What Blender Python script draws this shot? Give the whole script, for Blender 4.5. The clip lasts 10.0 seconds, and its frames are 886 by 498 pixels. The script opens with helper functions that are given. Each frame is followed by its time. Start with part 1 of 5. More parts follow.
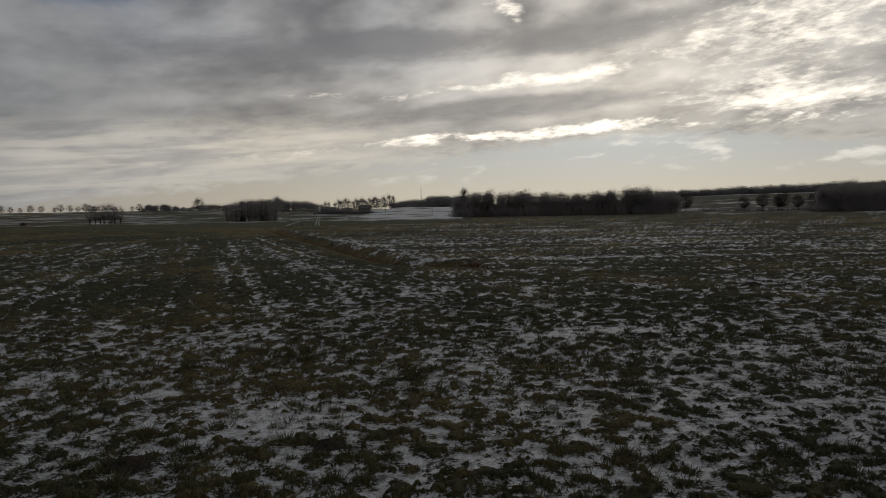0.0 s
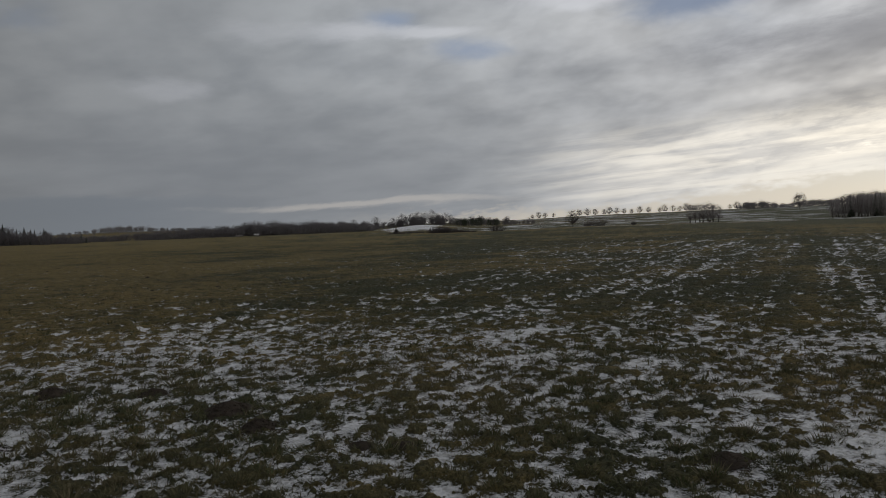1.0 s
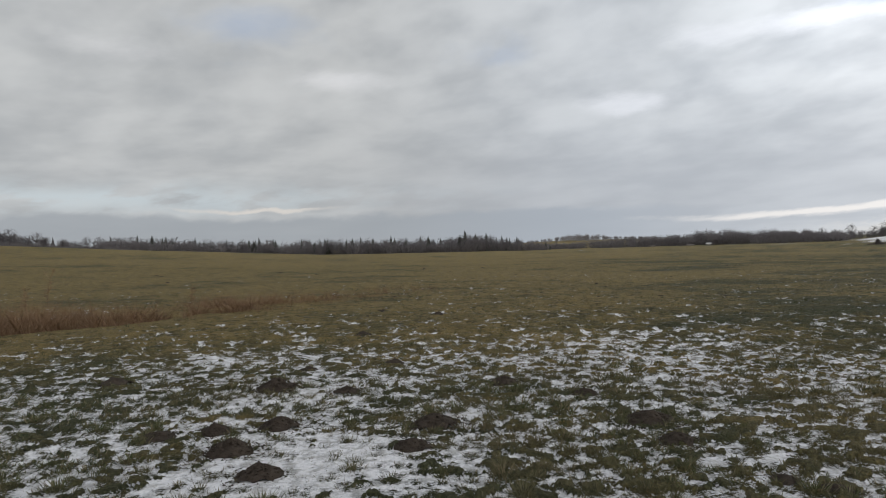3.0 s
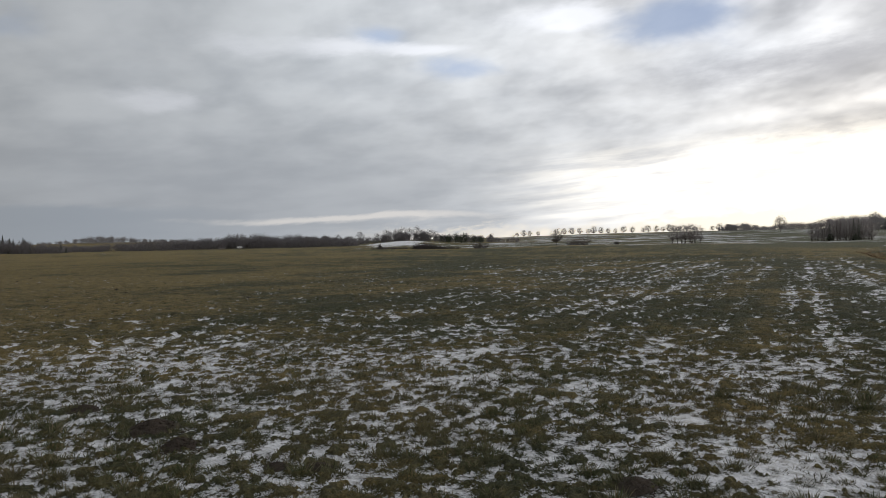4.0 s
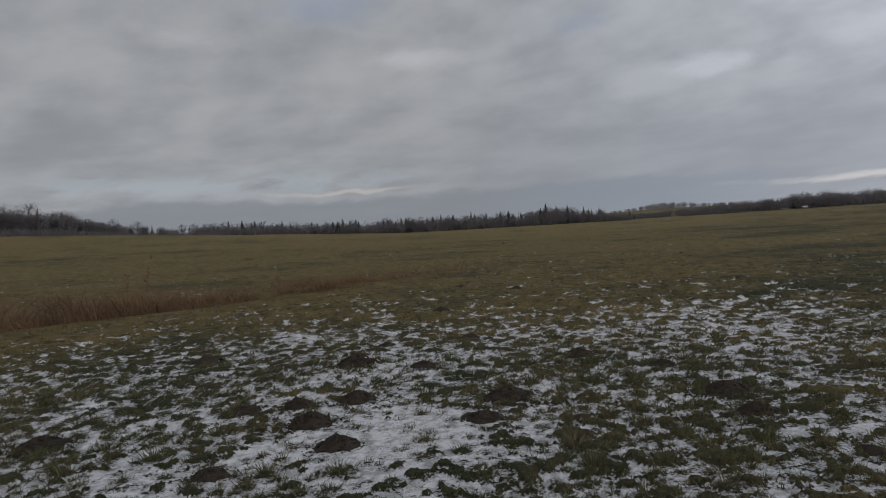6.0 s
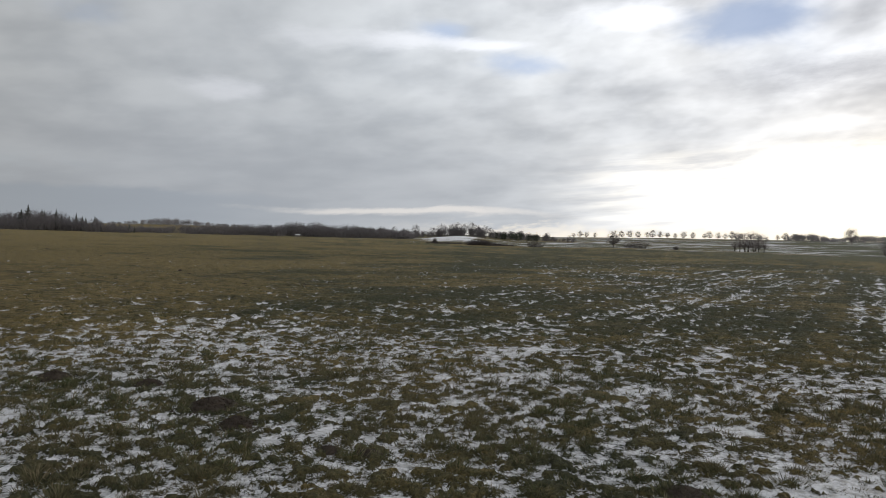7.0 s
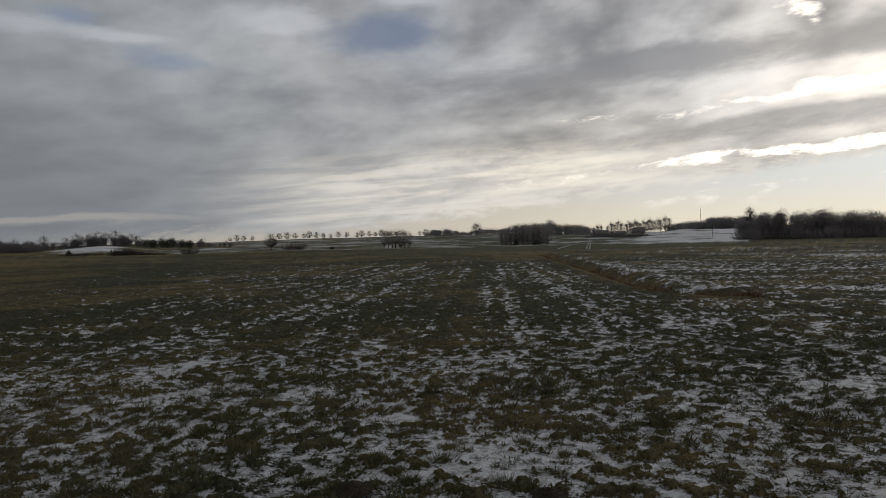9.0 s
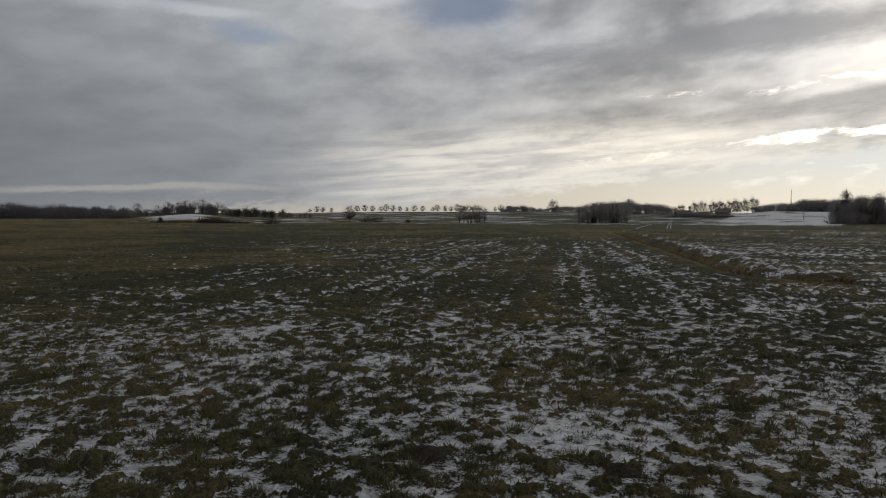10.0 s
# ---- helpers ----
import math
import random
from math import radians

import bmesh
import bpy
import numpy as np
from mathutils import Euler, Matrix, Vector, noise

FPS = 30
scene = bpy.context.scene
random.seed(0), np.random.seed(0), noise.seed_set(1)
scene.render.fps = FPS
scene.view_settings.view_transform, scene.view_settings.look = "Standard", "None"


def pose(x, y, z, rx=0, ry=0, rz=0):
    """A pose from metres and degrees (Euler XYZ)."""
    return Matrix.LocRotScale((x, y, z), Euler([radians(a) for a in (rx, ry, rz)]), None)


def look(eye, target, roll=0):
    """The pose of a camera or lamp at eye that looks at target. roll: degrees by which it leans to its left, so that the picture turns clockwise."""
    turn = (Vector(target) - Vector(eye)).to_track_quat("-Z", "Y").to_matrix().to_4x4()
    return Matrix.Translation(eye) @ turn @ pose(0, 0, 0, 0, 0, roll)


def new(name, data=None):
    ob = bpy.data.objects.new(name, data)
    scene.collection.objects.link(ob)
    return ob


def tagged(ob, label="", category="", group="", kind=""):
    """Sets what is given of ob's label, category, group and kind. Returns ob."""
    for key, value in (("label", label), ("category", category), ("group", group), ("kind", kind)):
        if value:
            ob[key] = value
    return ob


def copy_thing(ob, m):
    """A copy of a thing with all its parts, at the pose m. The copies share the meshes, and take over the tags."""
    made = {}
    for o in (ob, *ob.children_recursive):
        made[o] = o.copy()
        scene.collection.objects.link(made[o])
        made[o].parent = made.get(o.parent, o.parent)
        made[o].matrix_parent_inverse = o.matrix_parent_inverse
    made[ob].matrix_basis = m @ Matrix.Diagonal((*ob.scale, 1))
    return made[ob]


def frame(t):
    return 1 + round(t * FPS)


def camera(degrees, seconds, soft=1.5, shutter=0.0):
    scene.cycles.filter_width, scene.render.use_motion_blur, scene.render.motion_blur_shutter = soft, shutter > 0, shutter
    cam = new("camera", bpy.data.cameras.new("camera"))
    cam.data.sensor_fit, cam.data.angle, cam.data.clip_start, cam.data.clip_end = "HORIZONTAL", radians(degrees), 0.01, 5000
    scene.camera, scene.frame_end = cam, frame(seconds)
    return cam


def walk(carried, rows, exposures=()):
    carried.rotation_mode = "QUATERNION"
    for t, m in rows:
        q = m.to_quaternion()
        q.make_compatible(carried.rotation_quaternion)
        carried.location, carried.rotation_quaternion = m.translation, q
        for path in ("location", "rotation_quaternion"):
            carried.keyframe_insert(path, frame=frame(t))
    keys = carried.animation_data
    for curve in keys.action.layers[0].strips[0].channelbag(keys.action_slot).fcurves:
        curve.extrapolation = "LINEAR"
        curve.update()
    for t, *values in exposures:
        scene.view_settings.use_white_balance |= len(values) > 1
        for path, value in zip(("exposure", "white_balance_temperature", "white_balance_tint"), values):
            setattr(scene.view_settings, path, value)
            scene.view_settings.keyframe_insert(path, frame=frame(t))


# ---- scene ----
# seconds, stops, kelvin, tint
EXPOSURES = [(0.0, -2.12, 6500, 10), (0.5, -1.9, 6470, 10), (1.0, -1.36, 6430, 10), (1.5, -0.8, 6420, 10), (2.0, -0.38, 6450, 10), (2.5, -0.25, 6500, 10), (3.0, -0.12, 6430, 10), (4.5, -0.96, 6430, 10), (5.0, -1.25, 6400, 10), (5.5, -1.05, 6220, 13), (7.0, -0.4, 6450, 10), (7.5, -0.9, 6480, 10), (8.0, -1.35, 6400, 10), (8.5, -1.52, 6450, 10), (9.0, -1.6, 6400, 10), (9.5, -1.52, 6430, 10), (10.0, -1.46, 6430, 10)]
cam = camera(64.75, 10.0, soft=0.8)
walk(cam, [
    (0, pose(-0.161, -0.243, 1.581, 87.19, 0.90, 4.63)),
    (0.2, pose(-0.189, -0.233, 1.596, 87.00, 1.07, 13.19)),
    (0.5, pose(-0.224, -0.215, 1.579, 87.58, 0.90, 28.36)),
    (0.8, pose(-0.208, -0.212, 1.586, 88.41, 2.48, 42.31)),
    (1, pose(-0.208, -0.217, 1.577, 88.24, 2.04, 50.90)),
    (1.2, pose(-0.199, -0.217, 1.590, 88.14, 1.81, 61.46)),
    (1.5, pose(-0.192, -0.223, 1.586, 88.88, 1.98, 76.10)),
    (1.8, pose(-0.106, -0.235, 1.595, 90.04, 3.02, 85.76)),
    (2, pose(-0.063, -0.246, 1.594, 89.73, 3.75, 92.29)),
    (2.2, pose(-0.024, -0.230, 1.601, 89.04, 2.76, 97.28)),
    (2.5, pose(0.038, -0.211, 1.616, 88.00, 0.85, 95.93)),
    (2.8, pose(0.025, -0.113, 1.606, 90.19, 1.77, 92.69)),
    (3, pose(0.020, -0.061, 1.609, 90.07, 1.46, 86.70)),
    (3.2, pose(0.024, 0.034, 1.600, 90.83, 1.70, 80.16)),
    (4.3, pose(0.118, 0.151, 1.603, 88.48, 1.18, 37.82)),
    (4.5, pose(0.115, 0.160, 1.615, 87.84, 1.41, 31.28)),
    (4.7, pose(0.087, 0.122, 1.609, 87.37, 0.34, 29.08)),
    (4.9, pose(0.048, 0.084, 1.614, 86.85, 2.01, 31.26)),
    (5, pose(0.032, 0.070, 1.630, 87.62, 2.30, 36.19)),
    (5.2, pose(0.023, 0.058, 1.613, 88.69, 2.45, 47.97)),
    (5.5, pose(0.039, 0.053, 1.603, 88.72, 3.60, 69.41)),
    (5.7, pose(0.045, 0.054, 1.601, 88.35, 3.96, 82.44)),
    (6.05, pose(0.070, 0.065, 1.598, 88.40, 3.30, 94.50)),
    (6.25, pose(0.090, 0.070, 1.594, 88.50, 2.60, 96.00)),
    (6.5, pose(0.120, 0.080, 1.590, 88.75, 1.00, 87.50)),
    (6.8, pose(0.156, 0.085, 1.584, 88.99, -0.38, 68.61)),
    (7, pose(0.127, 0.089, 1.602, 89.17, -1.66, 54.18)),
    (7.2, pose(0.113, 0.137, 1.602, 89.03, -1.20, 43.36)),
    (7.5, pose(0.110, 0.232, 1.582, 88.59, -0.96, 28.06)),
    (8, pose(0.100, 0.251, 1.593, 89.40, 0.10, 19.97)),
    (8.2, pose(0.084, 0.244, 1.597, 89.45, 0.44, 20.09)),
    (8.5, pose(0.058, 0.235, 1.595, 88.97, 0.59, 22.02)),
    (9, pose(0.046, 0.214, 1.609, 89.50, 1.18, 26.68)),
    (9.5, pose(0.039, 0.167, 1.607, 89.69, 1.10, 31.22)),
    (10, pose(0.039, 0.167, 1.584, 87.53, -0.28, 32.85)),
], exposures=EXPOSURES)

# ------------------------------------------------------------------ world, sun
SUN_AZ, SUN_EL = -10.0, 9.5


class Graph:
    """Short-hand for building node trees."""

    def __init__(self, tree):
        self.tree = tree

    def node(self, kind, **inputs):
        n = self.tree.nodes.new(kind)
        for key, value in inputs.items():
            self.put(n.inputs[key.replace("_", " ")], value)
        return n

    def put(self, socket, value):
        if isinstance(value, bpy.types.NodeSocket):
            self.tree.links.new(value, socket)
        else:
            socket.default_value = value

    def math(self, op, a, b=0.0, c=0.0, clamp=False):
        n = self.tree.nodes.new("ShaderNodeMath")
        n.operation, n.use_clamp = op, clamp
        for s, v in zip(n.inputs, (a, b, c)):
            self.put(s, v)
        return n.outputs[0]

    def add(self, a, b):
        return self.math("ADD", a, b)

    def sub(self, a, b):
        return self.math("SUBTRACT", a, b)

    def mul(self, a, b):
        return self.math("MULTIPLY", a, b)

    def ramp(self, v, lo, hi, to_lo=0.0, to_hi=1.0, kind="SMOOTHSTEP"):
        n = self.tree.nodes.new("ShaderNodeMapRange")
        n.interpolation_type = kind
        for s, q in zip(n.inputs, (v, lo, hi, to_lo, to_hi)):
            self.put(s, q)
        return n.outputs[0]

    def mix(self, f, a, b, blend="MIX"):
        n = self.tree.nodes.new("ShaderNodeMix")
        n.data_type, n.blend_type, n.clamp_factor = "RGBA", blend, True
        self.put(n.inputs[0], f)
        for s, v in ((n.inputs[6], a), (n.inputs[7], b)):
            self.put(s, (*v, 1.0) if isinstance(v, tuple) and len(v) == 3 else v)
        return n.outputs[2]

    def noise(self, vector, scale, detail=4.0, rough=0.55, distort=0.0):
        n = self.tree.nodes.new("ShaderNodeTexNoise")
        self.put(n.inputs["Vector"], vector)
        for key, v in (("Scale", scale), ("Detail", detail), ("Roughness", rough), ("Distortion", distort)):
            self.put(n.inputs[key], v)
        return n.outputs[0]

    def xyz(self, x, y, z=0.0):
        n = self.tree.nodes.new("ShaderNodeCombineXYZ")
        for s, v in zip(n.inputs, (x, y, z)):
            self.put(s, v)
        return n.outputs[0]

    def grey(self, v):
        return self.xyz(v, v, v)


def build_sky():
    world = bpy.data.worlds.new("winter_sky")
    scene.world = world
    world.use_nodes = True
    tree = world.node_tree
    tree.nodes.clear()
    g = Graph(tree)

    def total(*parts):
        s = parts[0]
        for q in parts[1:]:
            s = g.add(s, q)
        return s

    way = g.node("ShaderNodeTexCoord").outputs["Generated"]
    x, y, z = g.node("ShaderNodeSeparateXYZ", Vector=way).outputs
    az = g.mul(g.math("ARCTAN2", g.mul(x, -1.0), y), 57.2958)
    el = g.mul(g.math("ARCSINE", z), 57.2958)
    lift = g.add(g.math("MAXIMUM", z, 0.0), 0.17)
    px, py = g.math("DIVIDE", x, lift), g.math("DIVIDE", y, lift)
    plane = g.xyz(px, py, 0.0)
    # streets of cloud run across the view, rising a little towards the sun
    ca, sa = math.cos(radians(62)), math.sin(radians(62))
    along = g.add(g.mul(px, ca), g.mul(py, sa))
    across = g.sub(g.mul(py, ca), g.mul(px, sa))
    streets = g.xyz(g.mul(along, 0.55), across, 0.0)
    tilted = g.add(el, g.mul(az, 0.075))
    low_field = g.xyz(g.mul(az, 0.085), g.mul(tilted, 0.26), 3.0)
    n_big = g.noise(streets, 0.85, 2.0, 0.45, 0.1)
    n_puff = g.noise(g.xyz(g.mul(az, 0.11), g.mul(el, 0.25), 7.0), 1.0, 3.5, 0.5, 0.25)
    n_low = g.noise(low_field, 1.0, 5.0, 0.58, 0.4)
    n_rag = g.noise(low_field, 3.2, 4.0, 0.55, 0.1)
    n_frag = g.noise(g.xyz(g.mul(az, 0.42), g.mul(tilted, 1.4), 5.0), 1.0, 4.0, 0.6, 0.2)
    n_fine = g.noise(g.xyz(g.mul(az, 1.0), g.mul(tilted, 3.0), 9.0), 1.0, 4.0, 0.6, 0.3)
    torn_by = g.sub(total(g.mul(n_rag, 0.30), g.mul(n_frag, 0.40), g.mul(n_fine, 0.30)), 0.5)
    waz = g.add(az, g.mul(g.sub(n_puff, 0.5), 8.0))
    wel = g.add(el, g.mul(g.sub(n_low, 0.5), 2.2))

    def patch(a0, e0, wa, we, slope=0.0):
        """A soft patch of sky round a bearing and height in degrees."""
        da = g.sub(waz, a0)
        u = g.mul(da, 1.0 / wa)
        v = g.mul(g.sub(g.sub(wel, e0), g.mul(da, slope)), 1.0 / we)
        return g.math("EXPONENT", g.mul(g.add(g.mul(u, u), g.mul(v, v)), -1.0))

    def ragged(soft, lo=0.34, hi=0.72, much=0.9):
        """Torn edges on a soft patch."""
        return g.mul(g.ramp(g.add(soft, g.mul(torn_by, much)), lo, hi), g.ramp(soft, 0.05, 0.28))

    # nearness to the hidden sun
    ga, ge = g.sub(az, SUN_AZ), g.sub(el, SUN_EL)
    glow = g.math("EXPONENT", g.mul(g.math("SQRT", g.add(g.mul(ga, g.mul(ga, 0.40)), g.mul(ge, ge))), -1.0 / 10.0))
    away = g.ramp(az, 8.0, 66.0)

    # cloud sheet: thick parts dark, thin parts bright
    shrunk = g.mul(g.math("LOGARITHM", g.add(g.math("MAXIMUM", el, 0.0), 4.0), math.e), 9.0)
    deck = g.xyz(g.mul(az, 0.16), g.add(g.mul(shrunk, 0.62), g.mul(az, 0.03)), 2.0)
    n_mass, n_lump, n_curl = g.noise(deck, 0.5, 2.0, 0.45, 0.1), g.noise(deck, 1.1, 3.0, 0.45, 0.15), g.noise(deck, 4.2, 3.0, 0.5, 0.1)
    thick = total(g.mul(n_big, 0.08), g.mul(n_mass, 0.38), g.mul(n_lump, 0.40), g.mul(n_curl, 0.06), g.mul(n_puff, 0.08))
    bright = g.ramp(g.sub(thick, g.mul(g.ramp(el, 6.0, 16.0), 0.03)), 0.64, 0.36)
    bright = g.mix(g.mul(away, 0.34), bright, g.grey(0.6))
    dark_side = g.mix(away, (0.46, 0.45, 0.445), (0.437, 0.458, 0.468))
    light_side = g.mix(away, (0.96, 0.93, 0.88), (0.725, 0.737, 0.722))
    cloud = g.mix(bright, dark_side, light_side)
    lit = g.add(0.88, g.mul(glow, g.ramp(bright, 0.0, 1.0, 0.5, 1.5, "LINEAR")))
    cloud = g.mix(1.0, cloud, g.grey(lit), "MULTIPLY")
    cloud = g.mix(1.0, cloud, g.mix(glow, (1.0, 1.0, 1.0), (1.06, 1.0, 0.90)), "MULTIPLY")
    billow = g.noise(g.xyz(g.mul(az, 0.26), g.mul(tilted, 0.62), 11.0), 1.0, 3.0, 0.5, 0.1)
    cloud = g.mix(g.ramp(az, 75.0, 25.0, 0.25, 1.0), cloud, g.mix(1.0, cloud, g.grey(g.ramp(billow, 0.34, 0.66, 0.93, 1.07)), "MULTIPLY"))
    # slate-blue base of the sheet between the sun and the far side
    slate = g.mul(g.mul(g.ramp(az, 38.0, 56.0), g.ramp(az, 104.0, 84.0)), g.ramp(el, 12.0, 3.0))
    cloud = g.mix(g.mul(slate, 0.6), cloud, (0.40, 0.412, 0.42))

    # high blue-grey windows and pale puffs between the clouds
    holes = total(g.mul(patch(31.2, 16.6, 5.0, 1.7, 0.05), 1.15), g.mul(patch(48.0, 14.0, 3.6, 0.9), 0.85), g.mul(patch(54.5, 16.2, 3.4, 0.8), 0.85),
                  g.mul(patch(101.0, 17.5, 5.0, 2.0), 0.7), g.mul(patch(82.0, 15.5, 5.0, 1.4), 0.5))
    torn = g.add(holes, g.mul(g.sub(g.noise(plane, 5.0, 4.0, 0.55, 0.4), 0.5), 0.9))
    cloud = g.mix(g.mul(g.ramp(torn, 0.15, 1.05), 0.85), cloud, g.mix(away, (0.31, 0.38, 0.51), (0.42, 0.49, 0.60)))
    puffs = total(patch(40.0, 17.6, 5.0, 1.2), patch(29.5, 19.2, 4.0, 0.9), patch(50.5, 15.3, 4.0, 0.6), g.mul(patch(58.0, 15.6, 4.0, 0.9), 0.8), g.mul(patch(95.0, 13.6, 5.0, 1.0), 0.75), g.mul(patch(72.0, 11.2, 3.4, 1.2), 0.75),
                  g.mul(patch(66.0, 15.5, 5.0, 1.2), 0.6), g.mul(patch(112.0, 15.5, 6.0, 1.4), 0.5))
    cloud = g.mix(g.mul(ragged(puffs, 0.2, 0.95, 0.5), 0.75), cloud, g.mix(away, (1.15, 1.13, 1.10), (0.80, 0.80, 0.80)))
    # dark bars before the sun
    bars = total(patch(-2.0, 8.5, 13.0, 0.95, -0.06), patch(-8.0, 13.9, 8.0, 1.3, -0.06), g.mul(patch(24.0, 12.5, 15.0, 2.2, -0.03), 0.6), g.mul(patch(8.0, 13.6, 8.0, 1.8, -0.05), 0.75), g.mul(patch(13.0, 7.7, 9.0, 0.6, -0.075), 0.6))
    cloud = g.mix(g.mul(ragged(bars, 0.25, 0.8, 0.6), 0.85), cloud, g.mix(glow, (0.42, 0.41, 0.41), (0.80, 0.76, 0.70)))
    creamy = g.mul(patch(19.0, 5.6, 12.0, 2.2, -0.05), g.ramp(n_frag, 0.34, 0.62, 0.45, 1.0))
    cloud = g.mix(g.mul(creamy, 0.85), cloud, (1.50, 1.38, 1.15))
    veil = total(g.mul(patch(-5.0, 8.0, 13.0, 1.4, -0.05), 0.2), g.mul(patch(26.0, 4.6, 9.0, 2.4, -0.04), 0.3), g.mul(patch(-20.0, 10.5, 12.0, 4.5), 0.38))
    cloud = g.mix(g.mul(veil, g.ramp(n_frag, 0.36, 0.62, 0.35, 1.0)), cloud, (1.75, 1.62, 1.38))
    # low cream and grey streaks towards the avenue
    n_streak = g.noise(g.xyz(g.mul(az, 0.10), g.mul(tilted, 1.15), 21.0), 1.0, 4.0, 0.55, 0.35)
    streaky = g.mul(g.mul(g.ramp(el, 0.6, 1.6), g.ramp(el, 8.5, 5.0)), g.mul(g.ramp(az, 4.0, 14.0), g.ramp(az, 48.0, 34.0)))
    cloud = g.mix(g.mul(streaky, 0.55), cloud, g.mix(g.ramp(n_streak, 0.36, 0.66), (0.92, 0.88, 0.82), (1.85, 1.68, 1.38)))
    # brilliant breaks round the sun
    breaks = total(patch(-5.0, 10.8, 5.5, 0.6, -0.09), g.mul(patch(4.0, 9.7, 7.0, 0.4, -0.06), 0.6), g.mul(patch(-1.0, 16.4, 1.2, 1.3), 0.75),
                   g.mul(patch(-22.0, 13.0, 12.0, 3.6), 0.72), g.mul(patch(-22.0, 8.2, 10.0, 1.3), 0.8), g.mul(patch(14.0, 9.8, 5.0, 0.3, -0.08), 0.4))
    cloud = g.mix(ragged(breaks, 0.34, 1.25, 3.0), cloud, (3.2, 2.95, 2.5))

    # clear strip under the cloud's edge
    edge = g.math("MINIMUM", g.ramp(az, -12.0, 36.0, 6.3, 1.0, "LINEAR"), g.ramp(az, -28.0, -11.0, 4.6, 6.2, "LINEAR"))
    ripple = g.mul(torn_by, 4.2)
    open_sky = g.mul(g.ramp(g.sub(g.add(el, ripple), edge), 0.6, -0.4), g.ramp(az, 62.0, 40.0))
    low = g.mix(g.ramp(el, 0.0, 5.5), (1.60, 1.42, 1.08), (1.25, 1.26, 1.18))
    low = g.mix(g.ramp(az, 8.0, 40.0), low, (1.30, 1.16, 0.94))
    low = g.mix(1.0, low, g.grey(g.add(0.74, g.mul(glow, 0.5))), "MULTIPLY")
    wisps = g.mul(g.ramp(n_rag, 0.56, 0.74), g.ramp(el, 1.8, 4.5))
    low = g.mix(g.mul(wisps, 0.8), low, (2.1, 2.0, 1.75))
    over = g.sub(g.add(el, ripple), edge)
    rim = g.mul(g.mul(g.ramp(over, 2.6, 0.5), g.ramp(n_frag, 0.34, 0.60, 0.35, 1.0)), g.ramp(az, 44.0, 24.0))
    cloud = g.mix(g.mul(rim, 0.8), cloud, (1.36, 1.28, 1.11))
    sky = g.mix(open_sky, cloud, low)
    # the brightest lining runs along the cloud's lower edge
    lining = total(patch(-6.0, 6.75, 8.0, 0.55, -0.045), g.mul(patch(7.0, 5.9, 8.0, 0.42, -0.09), 0.8), g.mul(patch(-21.0, 6.6, 8.0, 0.5), 0.5), g.mul(patch(22.0, 4.4, 7.0, 0.5, -0.08), 0.45))
    sky = g.mix(ragged(lining, 0.34, 1.15, 3.6), sky, g.mix(g.ramp(az, 2.0, 20.0), (3.5, 3.2, 2.7), (1.9, 1.74, 1.45)))

    # pale strip with a slate bank under it, far from the sun
    strip = g.mul(patch(113.0, 4.4, 20.0, 1.1), g.ramp(n_rag, 0.38, 0.6, 0.15, 1.0))
    sky = g.mix(g.mul(strip, 0.85), sky, (0.60, 0.67, 0.69))
    bank = g.mul(g.ramp(g.add(el, g.mul(g.sub(n_low, 0.5), 3.0)), 3.3, 2.7), g.ramp(az, 60.0, 78.0))
    sky = g.mix(g.mul(bank, 0.85), sky, (0.375, 0.403, 0.425))
    pale = total(g.mul(patch(57.0, 2.1, 13.0, 0.4), 0.85), g.mul(patch(101.0, 3.6, 8.0, 0.22), 0.7))
    sky = g.mix(ragged(pale, 0.2, 0.8, 0.5), sky, (0.74, 0.70, 0.64))

    # the clear air behind it all
    air = g.node("ShaderNodeTexSky")
    air.sky_type = "NISHITA"
    air.sun_disc = False
    air.sun_elevation, air.sun_rotation = radians(SUN_EL), radians(SUN_AZ)
    clear = g.mix(1.0, air.outputs[0], (0.1, 0.1, 0.1), "MULTIPLY")
    sky = g.mix(g.ramp(thick, 0.34, 0.24, 0.0, 0.35), sky, clear)
    sky = g.mix(1.0, sky, g.grey(g.ramp(az, 8.0, 92.0, 1.8, 1.0, "LINEAR")), "MULTIPLY")
    high = g.mul(g.ramp(el, 8.0, 15.0), g.mul(g.ramp(az, 32.0, 44.0), g.ramp(az, 72.0, 56.0)))
    sky = g.mix(1.0, sky, g.grey(g.add(1.0, g.mul(high, 0.22))), "MULTIPLY")
    shaded = g.mul(g.ramp(el, 9.0, 14.0), g.mul(g.ramp(az, 0.0, 9.0), g.ramp(az, 36.0, 27.0)))
    sky = g.mix(1.0, sky, g.mix(shaded, (1.0, 1.0, 1.0), (0.87, 0.90, 0.95)), "MULTIPLY")
    # dims the unseen sky overhead, added to keep the ground darker
    sky = g.mix(1.0, sky, g.grey(g.ramp(el, 21.0, 48.0, 1.0, 0.6)), "MULTIPLY")
    cool = g.mul(g.ramp(az, 16.0, 36.0), g.ramp(az, 98.0, 72.0))
    sky = g.mix(1.0, sky, g.mix(cool, (1.0, 1.0, 1.015), (0.975, 1.0, 1.06)), "MULTIPLY")
    sky = g.mix(g.ramp(el, -0.5, -3.0), sky, (0.12, 0.12, 0.11))
    back = g.node("ShaderNodeBackground", Color=sky, Strength=SKY_STRENGTH)
    out = g.node("ShaderNodeOutputWorld")
    tree.links.new(back.outputs[0], out.inputs[0])


